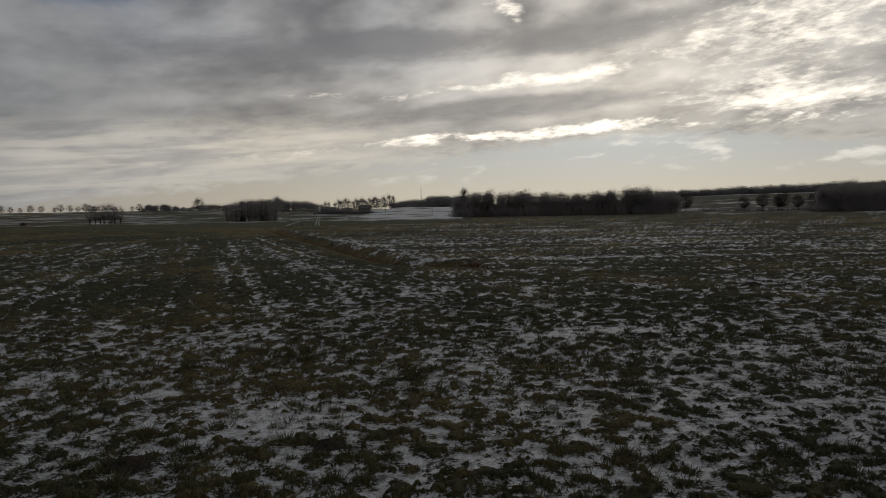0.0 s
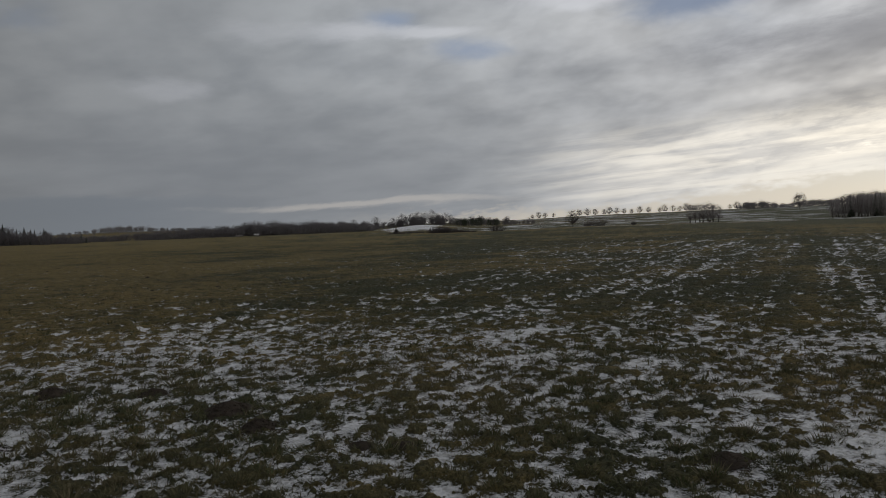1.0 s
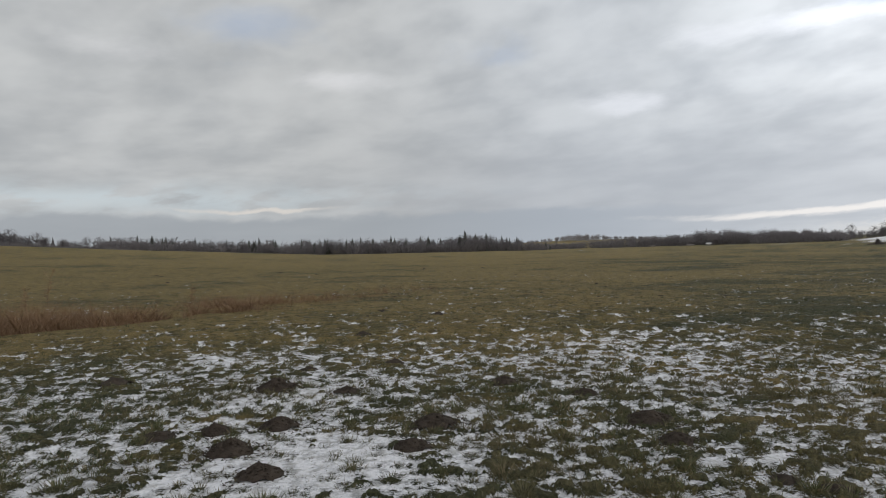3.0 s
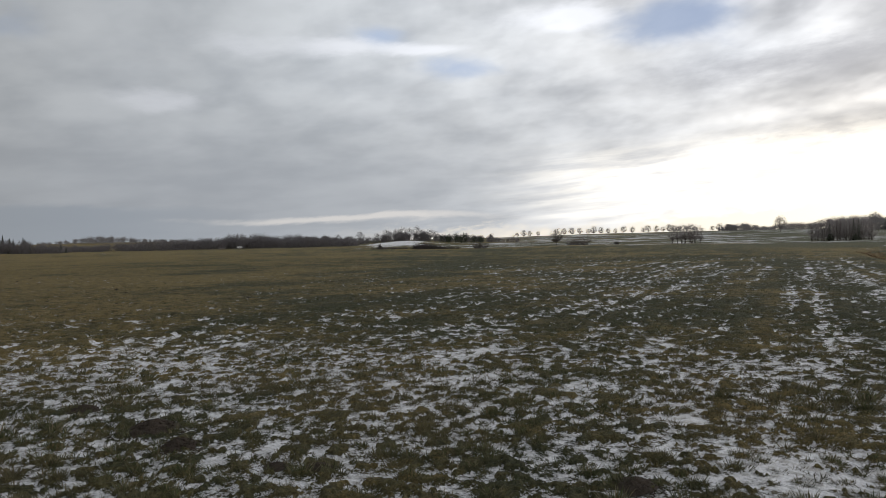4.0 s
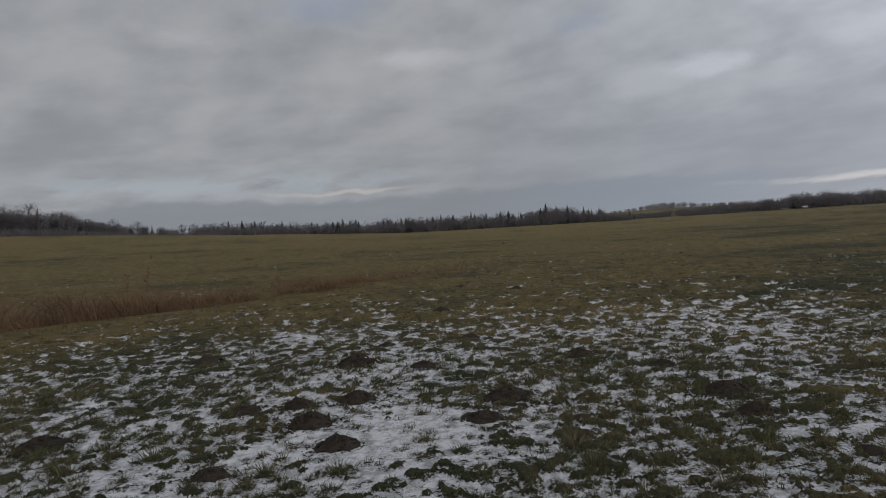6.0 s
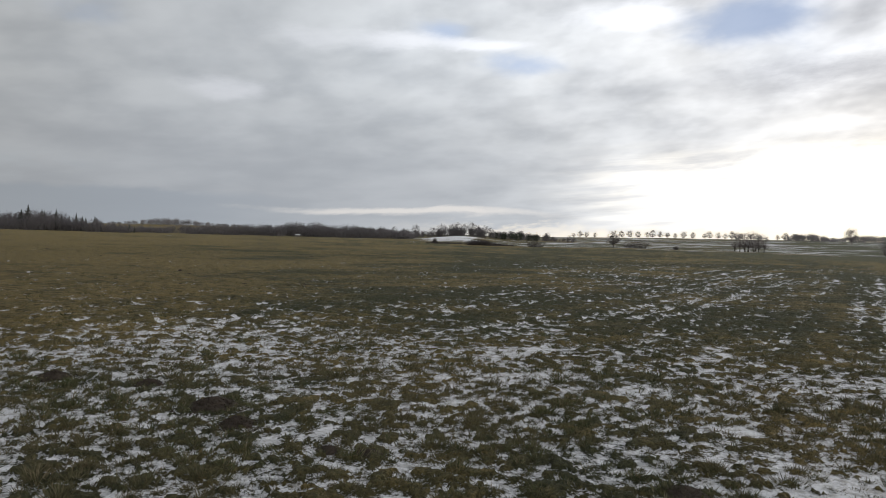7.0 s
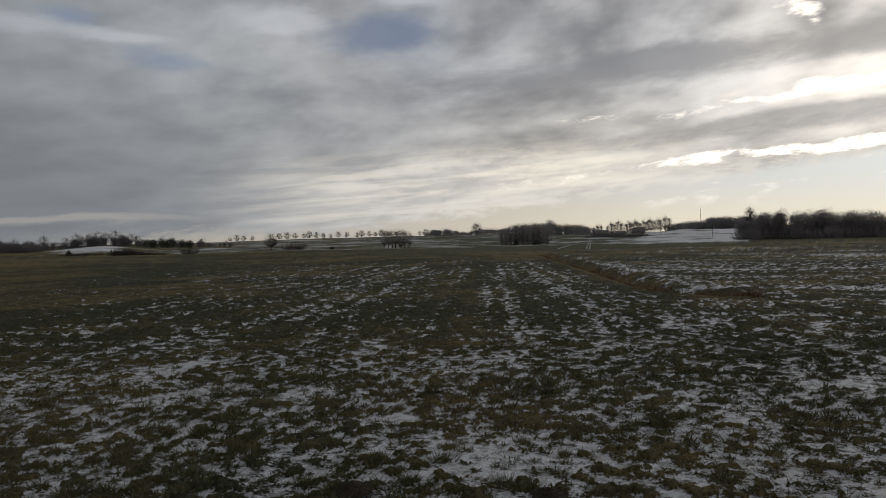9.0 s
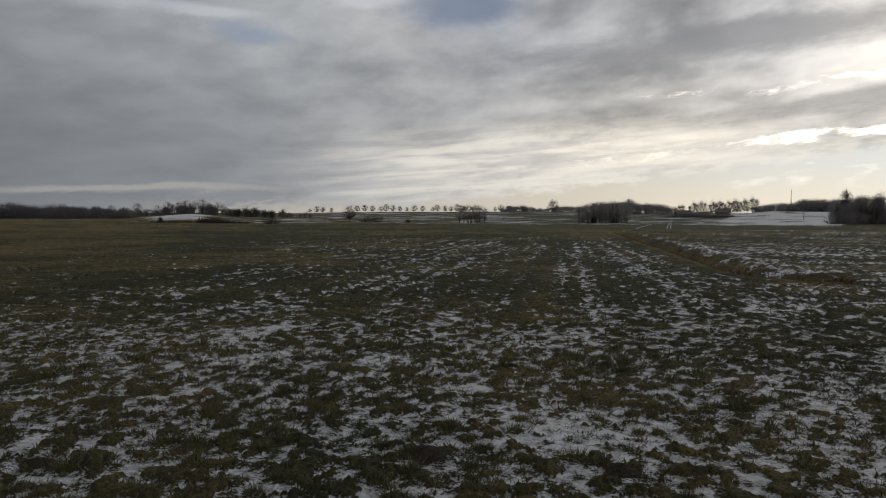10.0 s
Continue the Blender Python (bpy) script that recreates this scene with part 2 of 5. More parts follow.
SKY_STRENGTH = 1.0
build_sky()
sun_data = bpy.data.lights.new("sun", "SUN")
sun_data.energy, sun_data.angle, sun_data.color = 0.5, radians(14), (1.0, 0.93, 0.82)
sun = new("sun", sun_data)
sun_way = Vector((-math.sin(radians(SUN_AZ)) * math.cos(radians(SUN_EL)), math.cos(radians(SUN_AZ)) * math.cos(radians(SUN_EL)), math.sin(radians(SUN_EL))))
sun.matrix_world = look((0, 0, 60), Vector((0, 0, 60)) - sun_way)


# ------------------------------------------------------------------ materials
def material(name, rough=0.9):
    m = bpy.data.materials.new(name)
    m.use_nodes = True
    g = Graph(m.node_tree)
    b = m.node_tree.nodes["Principled BSDF"]
    b.inputs["Roughness"].default_value = rough
    b.inputs["Specular IOR Level"].default_value = 0.25
    return m, g, b


def place(g):
    return g.node("ShaderNodeNewGeometry").outputs["Position"]


def attribute(g, name):
    n = g.node("ShaderNodeAttribute")
    n.attribute_name = name
    return n.outputs["Fac"]


def bump(g, b, height, strength, distance):
    n = g.node("ShaderNodeBump", Height=height, Strength=strength, Distance=distance)
    g.tree.links.new(n.outputs[0], b.inputs["Normal"])


def ground_material():
    m, g, b = material("frosty_meadow", 0.95)
    p = place(g)
    fine, mid, big = g.ramp(g.noise(p, 42.0, 5.0, 0.65), 0.30, 0.70), g.noise(p, 5.0, 5.0, 0.6), g.noise(p, 0.35, 4.0, 0.6)
    green = g.mix(fine, (0.024, 0.027, 0.014), (0.088, 0.097, 0.048))
    straw = g.mix(fine, (0.088, 0.068, 0.028), (0.335, 0.258, 0.104))
    soil = g.mix(fine, (0.020, 0.016, 0.012), (0.060, 0.048, 0.036))
    dry = g.add(attribute(g, "dry"), g.mul(g.sub(mid, 0.5), 0.9))
    dry = g.add(dry, g.mul(g.sub(big, 0.5), 1.2))
    dry = g.add(dry, g.mul(g.sub(g.noise(p, 1.1, 4.0, 0.65), 0.5), 0.9))
    grass = g.mix(g.ramp(dry, 0.2, 0.9), green, straw)
    dull = g.ramp(g.noise(p, 1.5, 5.0, 0.72), 0.43, 0.60)
    specks = g.mul(g.ramp(g.noise(p, 3.1, 3.0, 0.6), 0.54, 0.64), attribute(g, "loose"))
    grass = g.mix(g.mul(specks, 0.6), grass, (0.030, 0.029, 0.015))
    grass = g.mix(g.mul(dull, 0.34), grass, g.mix(fine, (0.022, 0.024, 0.012), (0.075, 0.082, 0.034)))
    bare = g.add(attribute(g, "bare"), g.mul(g.sub(mid, 0.5), 0.5))
    grass = g.mix(g.ramp(bare, 0.45, 0.65), grass, soil)
    crop = attribute(g, "crop")
    grass = g.mix(crop, grass, g.mix(mid, (0.050, 0.058, 0.032), (0.100, 0.108, 0.066)))
    cover = g.add(attribute(g, "snow"), g.mul(g.sub(fine, 0.5), 0.10))
    cells, broad = g.node("ShaderNodeTexVoronoi", Vector=p, Scale=7.5), g.node("ShaderNodeTexVoronoi", Vector=p, Scale=2.6)
    pick = g.add(g.mul(g.node("ShaderNodeSeparateColor", Color=cells.outputs["Color"]).outputs[0], 0.72), g.mul(g.node("ShaderNodeSeparateColor", Color=broad.outputs["Color"]).outputs[0], 0.28))
    scattered = g.sub(0.5, g.add(g.mul(pick, 0.85), g.mul(g.noise(p, 2.2, 3.0, 0.55), 0.3)))
    cover = g.add(cover, g.mul(attribute(g, "loose"), g.mul(scattered, 0.34)))
    cover = g.add(cover, g.mul(g.sub(g.noise(p, 14.0, 3.0, 0.6), 0.5), 0.12))
    slack = attribute(g, "loose")
    white = g.mul(g.ramp(cover, g.add(-0.012, g.mul(slack, -0.03)), g.add(0.03, g.mul(slack, 0.10))), g.ramp(g.noise(p, 9.0, 4.0, 0.65), 0.36, 0.56, 0.62, 1.0))
    snow = g.mix(fine, (0.70, 0.73, 0.79), (0.85, 0.87, 0.91))
    snow = g.mix(g.ramp(cover, 0.10, 0.0), snow, (0.53, 0.555, 0.60))
    g.put(b.inputs["Base Color"], g.mix(white, grass, snow))
    g.put(b.inputs["Roughness"], g.ramp(white, 0.0, 1.0, 0.95, 0.6, "LINEAR"))
    relief = g.mul(g.add(g.mul(fine, 0.6), mid), g.ramp(white, 0.0, 1.0, 1.0, 0.25, "LINEAR"))
    bump(g, b, relief, 0.9, 0.05)
    return m


def blade_material(name, shades):
    """Blades that vary one by one between a few shades."""
    m, g, b = material(name, 0.75)
    pick = g.node("ShaderNodeNewGeometry").outputs["Random Per Island"]
    ramp = g.node("ShaderNodeValToRGB", Fac=pick)
    els = ramp.color_ramp.elements
    els[0].position, els[0].color = 0.0, (*shades[0], 1)
    els[1].position, els[1].color = 1.0, (*shades[-1], 1)
    for i, c in enumerate(shades[1:-1], 1):
        els.new(i / (len(shades) - 1)).color = (*c, 1)
    p = place(g)
    patchy = g.noise(p, 1.6, 3.0, 0.6)
    shade = g.mix(g.ramp(patchy, 0.4, 0.62, 0.0, 0.5), ramp.outputs[0], shades[-2])
    straw = g.ramp(g.noise(p, 0.42, 4.0, 0.65), 0.45, 0.60, 0.0, 0.65)
    shade = g.mix(g.ramp(g.noise(p, 2.4, 4.0, 0.65), 0.50, 0.60, 0.0, 0.45), shade, shades[0])
    g.put(b.inputs["Base Color"], g.mix(straw, shade, shades[len(shades) // 2]))
    return m


def plain_material(name, dark, light, scale, rough=0.9, relief=0.3, metal=0.0, thin=0.0):
    m, g, b = material(name, rough)
    p = place(g)
    a, c = g.noise(p, scale, 5.0, 0.62), g.noise(p, scale * 0.13, 3.0, 0.6)
    shade = g.mix(g.add(g.mul(a, 0.65), g.mul(c, 0.4)), dark, light)
    g.put(b.inputs["Base Color"], shade)
    if thin:
        # twigs and needles pass light from both sides
        back = g.node("ShaderNodeBsdfTranslucent", Color=shade)
        both = g.node("ShaderNodeMixShader")
        both.inputs[0].default_value = thin
        g.tree.links.new(b.outputs[0], both.inputs[1])
        g.tree.links.new(back.outputs[0], both.inputs[2])
        g.tree.links.new(both.outputs[0], g.tree.nodes["Material Output"].inputs[0])
    b.inputs["Metallic"].default_value = metal
    if relief:
        bump(g, b, a, relief, 0.02)
    return m


MEADOW = ground_material()
GRASS = blade_material("winter_grass", [(0.020, 0.027, 0.012), (0.064, 0.084, 0.033), (0.088, 0.106, 0.046), (0.130, 0.110, 0.064), (0.235, 0.195, 0.124), (0.056, 0.074, 0.031), (0.36, 0.312, 0.212)])
REED = blade_material("dry_reed", [(0.070, 0.040, 0.024), (0.15, 0.088, 0.048), (0.24, 0.155, 0.090), (0.090, 0.052, 0.032), (0.40, 0.29, 0.18)])
SOIL = plain_material("mole_soil", (0.006, 0.005, 0.0042), (0.078, 0.062, 0.050), 30.0, 0.9, 1.0)
BARK = plain_material("bark", (0.045, 0.038, 0.033), (0.13, 0.112, 0.10), 6.0)
TWIG = plain_material("bare_twigs", (0.050, 0.045, 0.045), (0.115, 0.103, 0.102), 0.7, 0.9, 0.0, 0.0, 0.45)
# haze over the dark woods and groves is put into this lightened twig colour
HAZED_TWIG = plain_material("hazed_twigs", (0.21, 0.195, 0.198), (0.37, 0.35, 0.352), 0.7, 0.9, 0.0, 0.0, 0.6)
# plantation needles, greyed and lightened in colour to imitate haze
HAZED_NEEDLE = plain_material("hazed_needles", (0.055, 0.062, 0.055), (0.125, 0.132, 0.118), 0.5, 0.95, 0.0, 0.0, 0.45)
NEEDLE = plain_material("needles", (0.025, 0.034, 0.024), (0.070, 0.082, 0.058), 0.9, 0.9, 0.0)
# twigs of the farthest woods, their base colour paled by painted haze
HAZED_FAR_TWIG = plain_material("hazed_far_twigs", (0.20, 0.195, 0.205), (0.35, 0.34, 0.352), 0.3, 0.95, 0.0, 0.0, 0.45)
TIMBER = plain_material("weathered_timber", (0.10, 0.085, 0.068), (0.24, 0.21, 0.18), 9.0)
STEEL = plain_material("galvanised_steel", (0.20, 0.20, 0.205), (0.36, 0.36, 0.37), 8.0, 0.55, 0.1, 0.6)
BRICK = plain_material("red_brick", (0.12, 0.060, 0.045), (0.26, 0.13, 0.095), 5.0)
PLASTER = plain_material("pale_plaster", (0.42, 0.40, 0.36), (0.62, 0.60, 0.56), 3.0)
# grey walls and roofs of far buildings, with distance haze mixed into the colour
HAZED_WALL = plain_material("hazed_wall", (0.13, 0.12, 0.115), (0.22, 0.205, 0.195), 2.0)
HAZED_ROOF = plain_material("hazed_roof", (0.11, 0.10, 0.10), (0.19, 0.175, 0.17), 3.0)
# mid-distance twigs, lighter and bluer because haze is painted into them
HAZED_EDGE_TWIG = plain_material("hazed_edge_twigs", (0.13, 0.124, 0.132), (0.23, 0.22, 0.23), 0.5, 0.95, 0.0, 0.0, 0.45)
SNOWY_ROOF = plain_material("snowy_roof", (0.40, 0.41, 0.43), (0.62, 0.63, 0.66), 1.5)
PANE = plain_material("dark_pane", (0.015, 0.018, 0.022), (0.030, 0.034, 0.040), 2.0, 0.15, 0.0)
CERAMIC = plain_material("brown_porcelain", (0.05, 0.03, 0.02), (0.12, 0.07, 0.05), 20.0, 0.3, 0.0)


# ------------------------------------------------------------------ lie of the land
def hashed(ix, iy, seed):
    h = (ix.astype(np.int64) * 374761393 + iy.astype(np.int64) * 668265263 + seed * 974711) & 0xFFFFFFFF
    h = ((h ^ (h >> 13)) * 1274126177) & 0xFFFFFFFF
    h = ((h ^ (h >> 16)) * 2246822519) & 0xFFFFFFFF
    return ((h ^ (h >> 15)) & 0xFFFFFF) / float(0xFFFFFF)


def value_noise(x, y, seed):
    fx, fy = np.floor(x), np.floor(y)
    u, v = x - fx, y - fy
    u, v = u * u * u * (u * (u * 6 - 15) + 10), v * v * v * (v * (v * 6 - 15) + 10)
    a, b = hashed(fx, fy, seed), hashed(fx + 1, fy, seed)
    c, d = hashed(fx, fy + 1, seed), hashed(fx + 1, fy + 1, seed)
    return (a * (1 - u) + b * u) * (1 - v) + (c * (1 - u) + d * u) * v


def fbm(x, y, seed, octaves=3, gain=0.5):
    total, amp, norm = 0.0, 1.0, 0.0
    for i in range(octaves):
        c, s = math.cos(0.6 + i), math.sin(0.6 + i)
        total = total + amp * value_noise((x * c - y * s) * 2 ** i + 17.3 * i, (x * s + y * c) * 2 ** i - 9.1 * i, seed + i)
        norm += amp
        amp *= gain
    return total / norm


def smooth(v, lo, hi):
    t = np.clip((v - lo) / (hi - lo), 0, 1)
    return t * t * (3 - 2 * t)


def polar(x, y):
    return np.hypot(x, y), np.degrees(np.arctan2(-x, y))


def spot(az, r):
    """The place on the plan at a bearing (degrees, anticlockwise from north) and distance."""
    return -r * math.sin(radians(az)), r * math.cos(radians(az))


DITCH = [(-0.6, 20.2), (-2.4, 22.0), (-3.8, 23.9), (-8.5, 35.5), (-28.0, 83.2), (-36.0, 102.0)]
REED_DITCH = [(-13.0, -14.5), (-14.6, -11.6), (-16.6, -9.2), (-19.0, -6.6), (-22.0, -4.6)]


def along_line(x, y, line):
    """Signed distance from a bent line (positive on its right-hand side) and how far along it, 0 to 1."""
    best, side, part_of = np.full(np.shape(x), 1e9), np.zeros(np.shape(x)), np.zeros(np.shape(x))
    for i, ((x0, y0), (x1, y1)) in enumerate(zip(line, line[1:])):
        dx, dy = x1 - x0, y1 - y0
        n2 = dx * dx + dy * dy
        t = np.clip(((x - x0) * dx + (y - y0) * dy) / n2, 0, 1)
        d = np.hypot(x - x0 - t * dx, y - y0 - t * dy)
        s = np.sign((x - x0) * dy - (y - y0) * dx)
        near = d < best
        best, side, part_of = np.where(near, d, best), np.where(near, s, side), np.where(near, (i + t) / (len(line) - 1), part_of)
    return best * side, part_of


def land(x, y):
    """Height of the ground without its fine relief."""
    r, az = polar(x, y)
    behind = smooth(np.abs(az - 50), 95, 120)
    z200 = np.interp(az, [80, 95, 103, 113, 121, 130], [0, 0.9, 2.3, 4.2, 5.8, 7.0])
    z300 = np.interp(az, [-25, -5, 3, 8, 16, 22, 45, 52, 80, 103, 121, 130], [1.2, 1.0, 0.8, 0.3, 0.2, -0.1, -0.1, 0.4, 0.3, 1.0, 4.6, 5.6])
    z450 = np.interp(az, [-25, -18, -12, 3, 8, 11, 15, 20, 26, 36, 45, 51, 60, 75, 100, 130], [3, 5, 3, 6.5, 6.8, 4.5, 3.6, 4.2, 3.2, 2.5, 2.5, 3.4, 2, 1, 0.5, 6])
    z900 = np.interp(az, [-28, -18, -12, 3, 10, 20, 28, 38, 45, 51, 60, 70, 76, 85, 130], [21, 20, 17.5, 13, 10, 11, 11.4, 10.4, 8, 7.5, 6, 9, 10, 6, 6])
    h = np.interp(r, [0, 1], [0, 0])
    stops = [(40, 0 * z200), (110, z200 * 0.34), (200, z200), (300, z300), (450, z450), (900, z900), (1800, z900 * 1.15), (5000, z900 * 0.6)]
    for (r0, a), (r1, b) in zip(stops, stops[1:]):
        t = np.clip((r - r0) / (r1 - r0), 0, 1)
        h = np.where(r > r0, a + (b - a) * t, h)
    h = h + 2.0 * np.exp(-((az - 52.6) / 2.6) ** 2 - ((r - 345) / 55) ** 2)
    h = h * (1 - behind)
    far = smooth(r, 25, 90)
    h = h + far * (fbm(x / 23, y / 23, 5) - 0.5) * 0.5 * (1 - smooth(r, 90, 200) * 0.5)
    d, q = along_line(x, y, DITCH)
    h = h - 0.35 * np.exp(-(d / 0.7) ** 2) * smooth(q, 0.02, 0.2) + 0.09 * (fbm(x / 0.7, y / 0.7, 15, 2) - 0.1) * np.exp(-((d - 1.5) / 0.8) ** 2) * smooth(q, 0.05, 0.25)
    d, q = along_line(x, y, REED_DITCH)
    h = h - 0.35 * np.exp(-(d / 0.9) ** 2) * smooth(1 - q, 0.05, 0.5)
    return h


# fuller drifts of snow, with their half-widths: x, y, across, deep, weight
DRIFTS = [(-3.8, 8.7, 0.5, 1.2, 0.12), (-2.05, 4.95, 0.5, 0.4, 0.24), (-3.3, 5.75, 0.22, 0.16, 0.3), (-4.75, 6.25, 0.25, 0.2, 0.2), (-7.4, 7.2, 0.25, 0.5, 0.24),
          (-5.9, 5.75, 0.4, 0.5, 0.14), (1.5, 9.2, 0.8, 0.3, 0.2), (0.4, 8.8, 0.5, 0.2, 0.24), (2.8, 7.9, 0.6, 0.3, 0.12), (-5.3, -1.0, 0.9, 0.9, 0.15), (-5.55, -0.5, 0.28, 0.24, 0.26),
          (-6.8, 0.57, 0.2, 0.16, 0.3), (-8.1, -1.2, 0.9, 0.6, 0.12), (-4.4, -2.6, 0.5, 0.5, 0.12), (-11.1, -2.7, 0.8, 0.8, 0.08), (-10.3, 3.6, 1.5, 0.9, 0.04)]


# tussocks: one to a cell, smallest and largest radius, chance, seed
SMALL_TUFTS = (0.115, 0.016, 0.058, 0.85, 301)
LARGE_TUFTS = (0.26, 0.04, 0.105, 0.55, 401)


def tuft_gap(x, y, cell, small, large, chance, seed):
    """Distance to the nearest tussock's rim: tussocks sit one to a cell, jittered."""
    cx, cy = np.floor(x / cell), np.floor(y / cell)
    gap = np.full(np.shape(x), 1.0)
    for i in (-1, 0, 1):
        for j in (-1, 0, 1):
            a, b = cx + i, cy + j
            tx, ty = (a + 0.1 + 0.8 * hashed(a, b, seed)) * cell, (b + 0.1 + 0.8 * hashed(a, b, seed + 1)) * cell
            q = hashed(a, b, seed + 2)
            rim = np.where(q < chance, small + (large - small) * hashed(a, b, seed + 3) ** 2, -1.0)
            gap = np.minimum(gap, np.hypot(x - tx, y - ty) - rim)
    return gap


def swath(x, y):
    """Metres along and across the old tillage, which runs towards bearing 23.5."""
    return -x * 0.3987 + y * 0.9171, x * 0.9171 + y * 0.3987


def snow_cover(x, y):
    """Above nought where snow lies."""
    r, az = polar(x, y)
    t = 0.5 + (fbm(x / 0.13, y / 0.13, 11, 4, 0.66) - 0.5) * 1.2
    loose = smooth(r, 9.5, 14)
    t_far = 0.5 + ((fbm(x / 0.15, y / 0.15, 12, 3, 0.6) - 0.5) * 0.72 + (fbm(x / 0.6, y / 0.6, 14, 2, 0.6) - 0.5) * 0.16) * (1 - 0.6 * smooth(r, 28, 80))
    t = t * (1 - loose) + t_far * loose
    # the swaths of old tillage run along u, side by side along v
    u, v = swath(x, y)
    rows = (fbm(u / 7.0, v / 0.42, 21, 2) - 0.5) + 0.16 * np.cos(math.tau * (v / 0.62 + 0.8 * fbm(u / 15, v / 3, 24, 2)))
    xr, yr = x * 0.997 + y * 0.078, y * 0.997 - x * 0.078
    rows_far = (fbm(xr / 11.0, yr / 1.1, 23, 2) - 0.5) + 0.10 * np.cos(math.tau * (yr / 2.9 + fbm(xr / 30, yr / 9, 26, 2)))
    west = np.interp(r, [0, 7, 11, 16, 26, 60, 200], [0.525, 0.525, 0.505, 0.40, 0.32, 0.26, 0.20])
    mid = np.interp(r, [0, 7, 12, 20, 35, 60, 100, 160], [0.512, 0.512, 0.492, 0.460, 0.425, 0.385, 0.32, 0.26])
    east = np.interp(r, [0, 7, 14, 30, 60, 110, 200], [0.512, 0.512, 0.502, 0.482, 0.45, 0.405, 0.34])
    w, e = smooth(az, 32, 66), smooth(az, 22, 6)
    level = mid * (1 - w) * (1 - e) + west * w + east * e
    level = level - 0.045 * np.exp(-((az - 48) / 13) ** 2) * smooth(r, 10, 6)
    level = level + (fbm(x / 3.1, y / 3.1, 31, 3) - 0.5) * 0.10 + (fbm(x / 0.9, y / 0.9, 37, 2) - 0.5) * 0.05
    level = level + rows * (0.17 + 0.13 * loose) * smooth(r, 5, 14) * (1 - 0.5 * smooth(r, 35, 80)) * (1 - w) * (1 - e) + rows_far * 0.30 * e * smooth(r, 9, 25)
    # a bare brown swath, and fuller ones beside it
    level = level - 0.13 * np.exp(-((v + 0.25) / 0.17) ** 2) * smooth(u, 11, 14) * smooth(u, 60, 40)
    for v0, u0, u1, much in ((0.75, 9, 36, 0.02), (-3.2, 14, 58, 0.06), (2.6, 20, 70, 0.07), (3.6, 24, 80, 0.07)):
        level = level + much * np.exp(-((v - v0) / 0.26) ** 2) * smooth(u, u0, u0 + 5) * smooth(u, u1, u1 - 14)
    for cx, cy, sx, sy, amp in DRIFTS:
        level = level + 1.35 * amp * np.exp(-((x - cx) / sx) ** 2 - ((y - cy) / sy) ** 2)
    d, q = along_line(x, y, DITCH)
    level = level + (0.32 * fbm(x / 0.7, y / 0.7, 79, 2) - 0.07) * np.exp(-((d - 1.5) / 0.9) ** 2) * smooth(q, 0.05, 0.2) - 0.35 * np.exp(-((d + 0.5) / 1.0) ** 2) * smooth(q, 0.0, 0.15)
    d, q = along_line(x, y, REED_DITCH)
    level = level - 0.3 * np.exp(-(d / 1.7) ** 2)
    level = level + 0.10 * np.exp(-((d + 2.8) / 0.9) ** 2) * (q > 0.02) * (q < 0.8)
    d, q = along_line(x, y, [(-12.4, 31.0), (-18.8, 46.6)])
    level = level + 0.26 * np.exp(-(d / 0.15) ** 2) * smooth(fbm(x / 0.9, y / 0.9, 77, 2), 0.42, 0.6)
    s = level - t
    close = r < 14.5
    gap = np.full(np.shape(x), 1.0)
    gap[close] = np.minimum(tuft_gap(x[close], y[close], *SMALL_TUFTS), tuft_gap(x[close], y[close], *LARGE_TUFTS))
    gap = gap + (fbm(x / 0.035, y / 0.035, 13, 2) - 0.5) * 0.05 + 0.15 * (level - 0.485)
    s = s * loose + (1 - loose) * np.minimum(s * 0.9 + 0.062, gap * 1.3 + 0.008)
    # fields on the far slopes
    slope = (fbm(az * 0.5 + 40, np.log(np.maximum(r, 1)) * 38, 41, 4, 0.6) - 0.5)
    deck = np.interp(az, [-26, -14, -11, 2.5, 3.2, 10.3, 11.5, 22, 30, 45, 50, 58, 64, 90], [-0.06, -0.06, -0.25, -0.25, 0.24, 0.14, -0.05, -0.05, -0.04, -0.03, -0.08, -0.16, -0.2, -0.4])
    bright_hill = 0.36 * np.exp(-((az - 53.6) / 2.3) ** 4 - ((r - 318) / 38) ** 4)
    s_far = slope * 0.8 + deck + bright_hill - 0.2 * smooth(az, 44, 48) * smooth(r, 380, 410) + 0.3 * np.exp(-((r - 890) / 22) ** 2) * smooth(az, -12, -14) - 0.14 * np.exp(-((r - 760) / 110) ** 2) * smooth(az, -12, -14)
    return np.where(r > 245, s_far, s)


def tuft_height(cover):
    return smooth(-cover, -0.01, 0.09) * 0.028


def mesh_from(name, verts, faces, mat, fine=True):
    """A mesh from numpy corners and equal-sided faces."""
    me = bpy.data.meshes.new(name)
    faces = np.asarray(faces, dtype=np.int32)
    k = faces.shape[1]
    me.vertices.add(len(verts))
    me.vertices.foreach_set("co", np.asarray(verts, dtype=np.float32).ravel())
    me.loops.add(faces.size)
    me.loops.foreach_set("vertex_index", faces.ravel())
    me.polygons.add(len(faces))
    me.polygons.foreach_set("loop_start", np.arange(0, faces.size, k, dtype=np.int32))
    me.polygons.foreach_set("loop_total", np.full(len(faces), k, dtype=np.int32))
    if fine:
        me.polygons.foreach_set("use_smooth", np.ones(len(faces), dtype=bool))
    me.update(calc_edges=True)
    me.materials.append(mat)
    return me


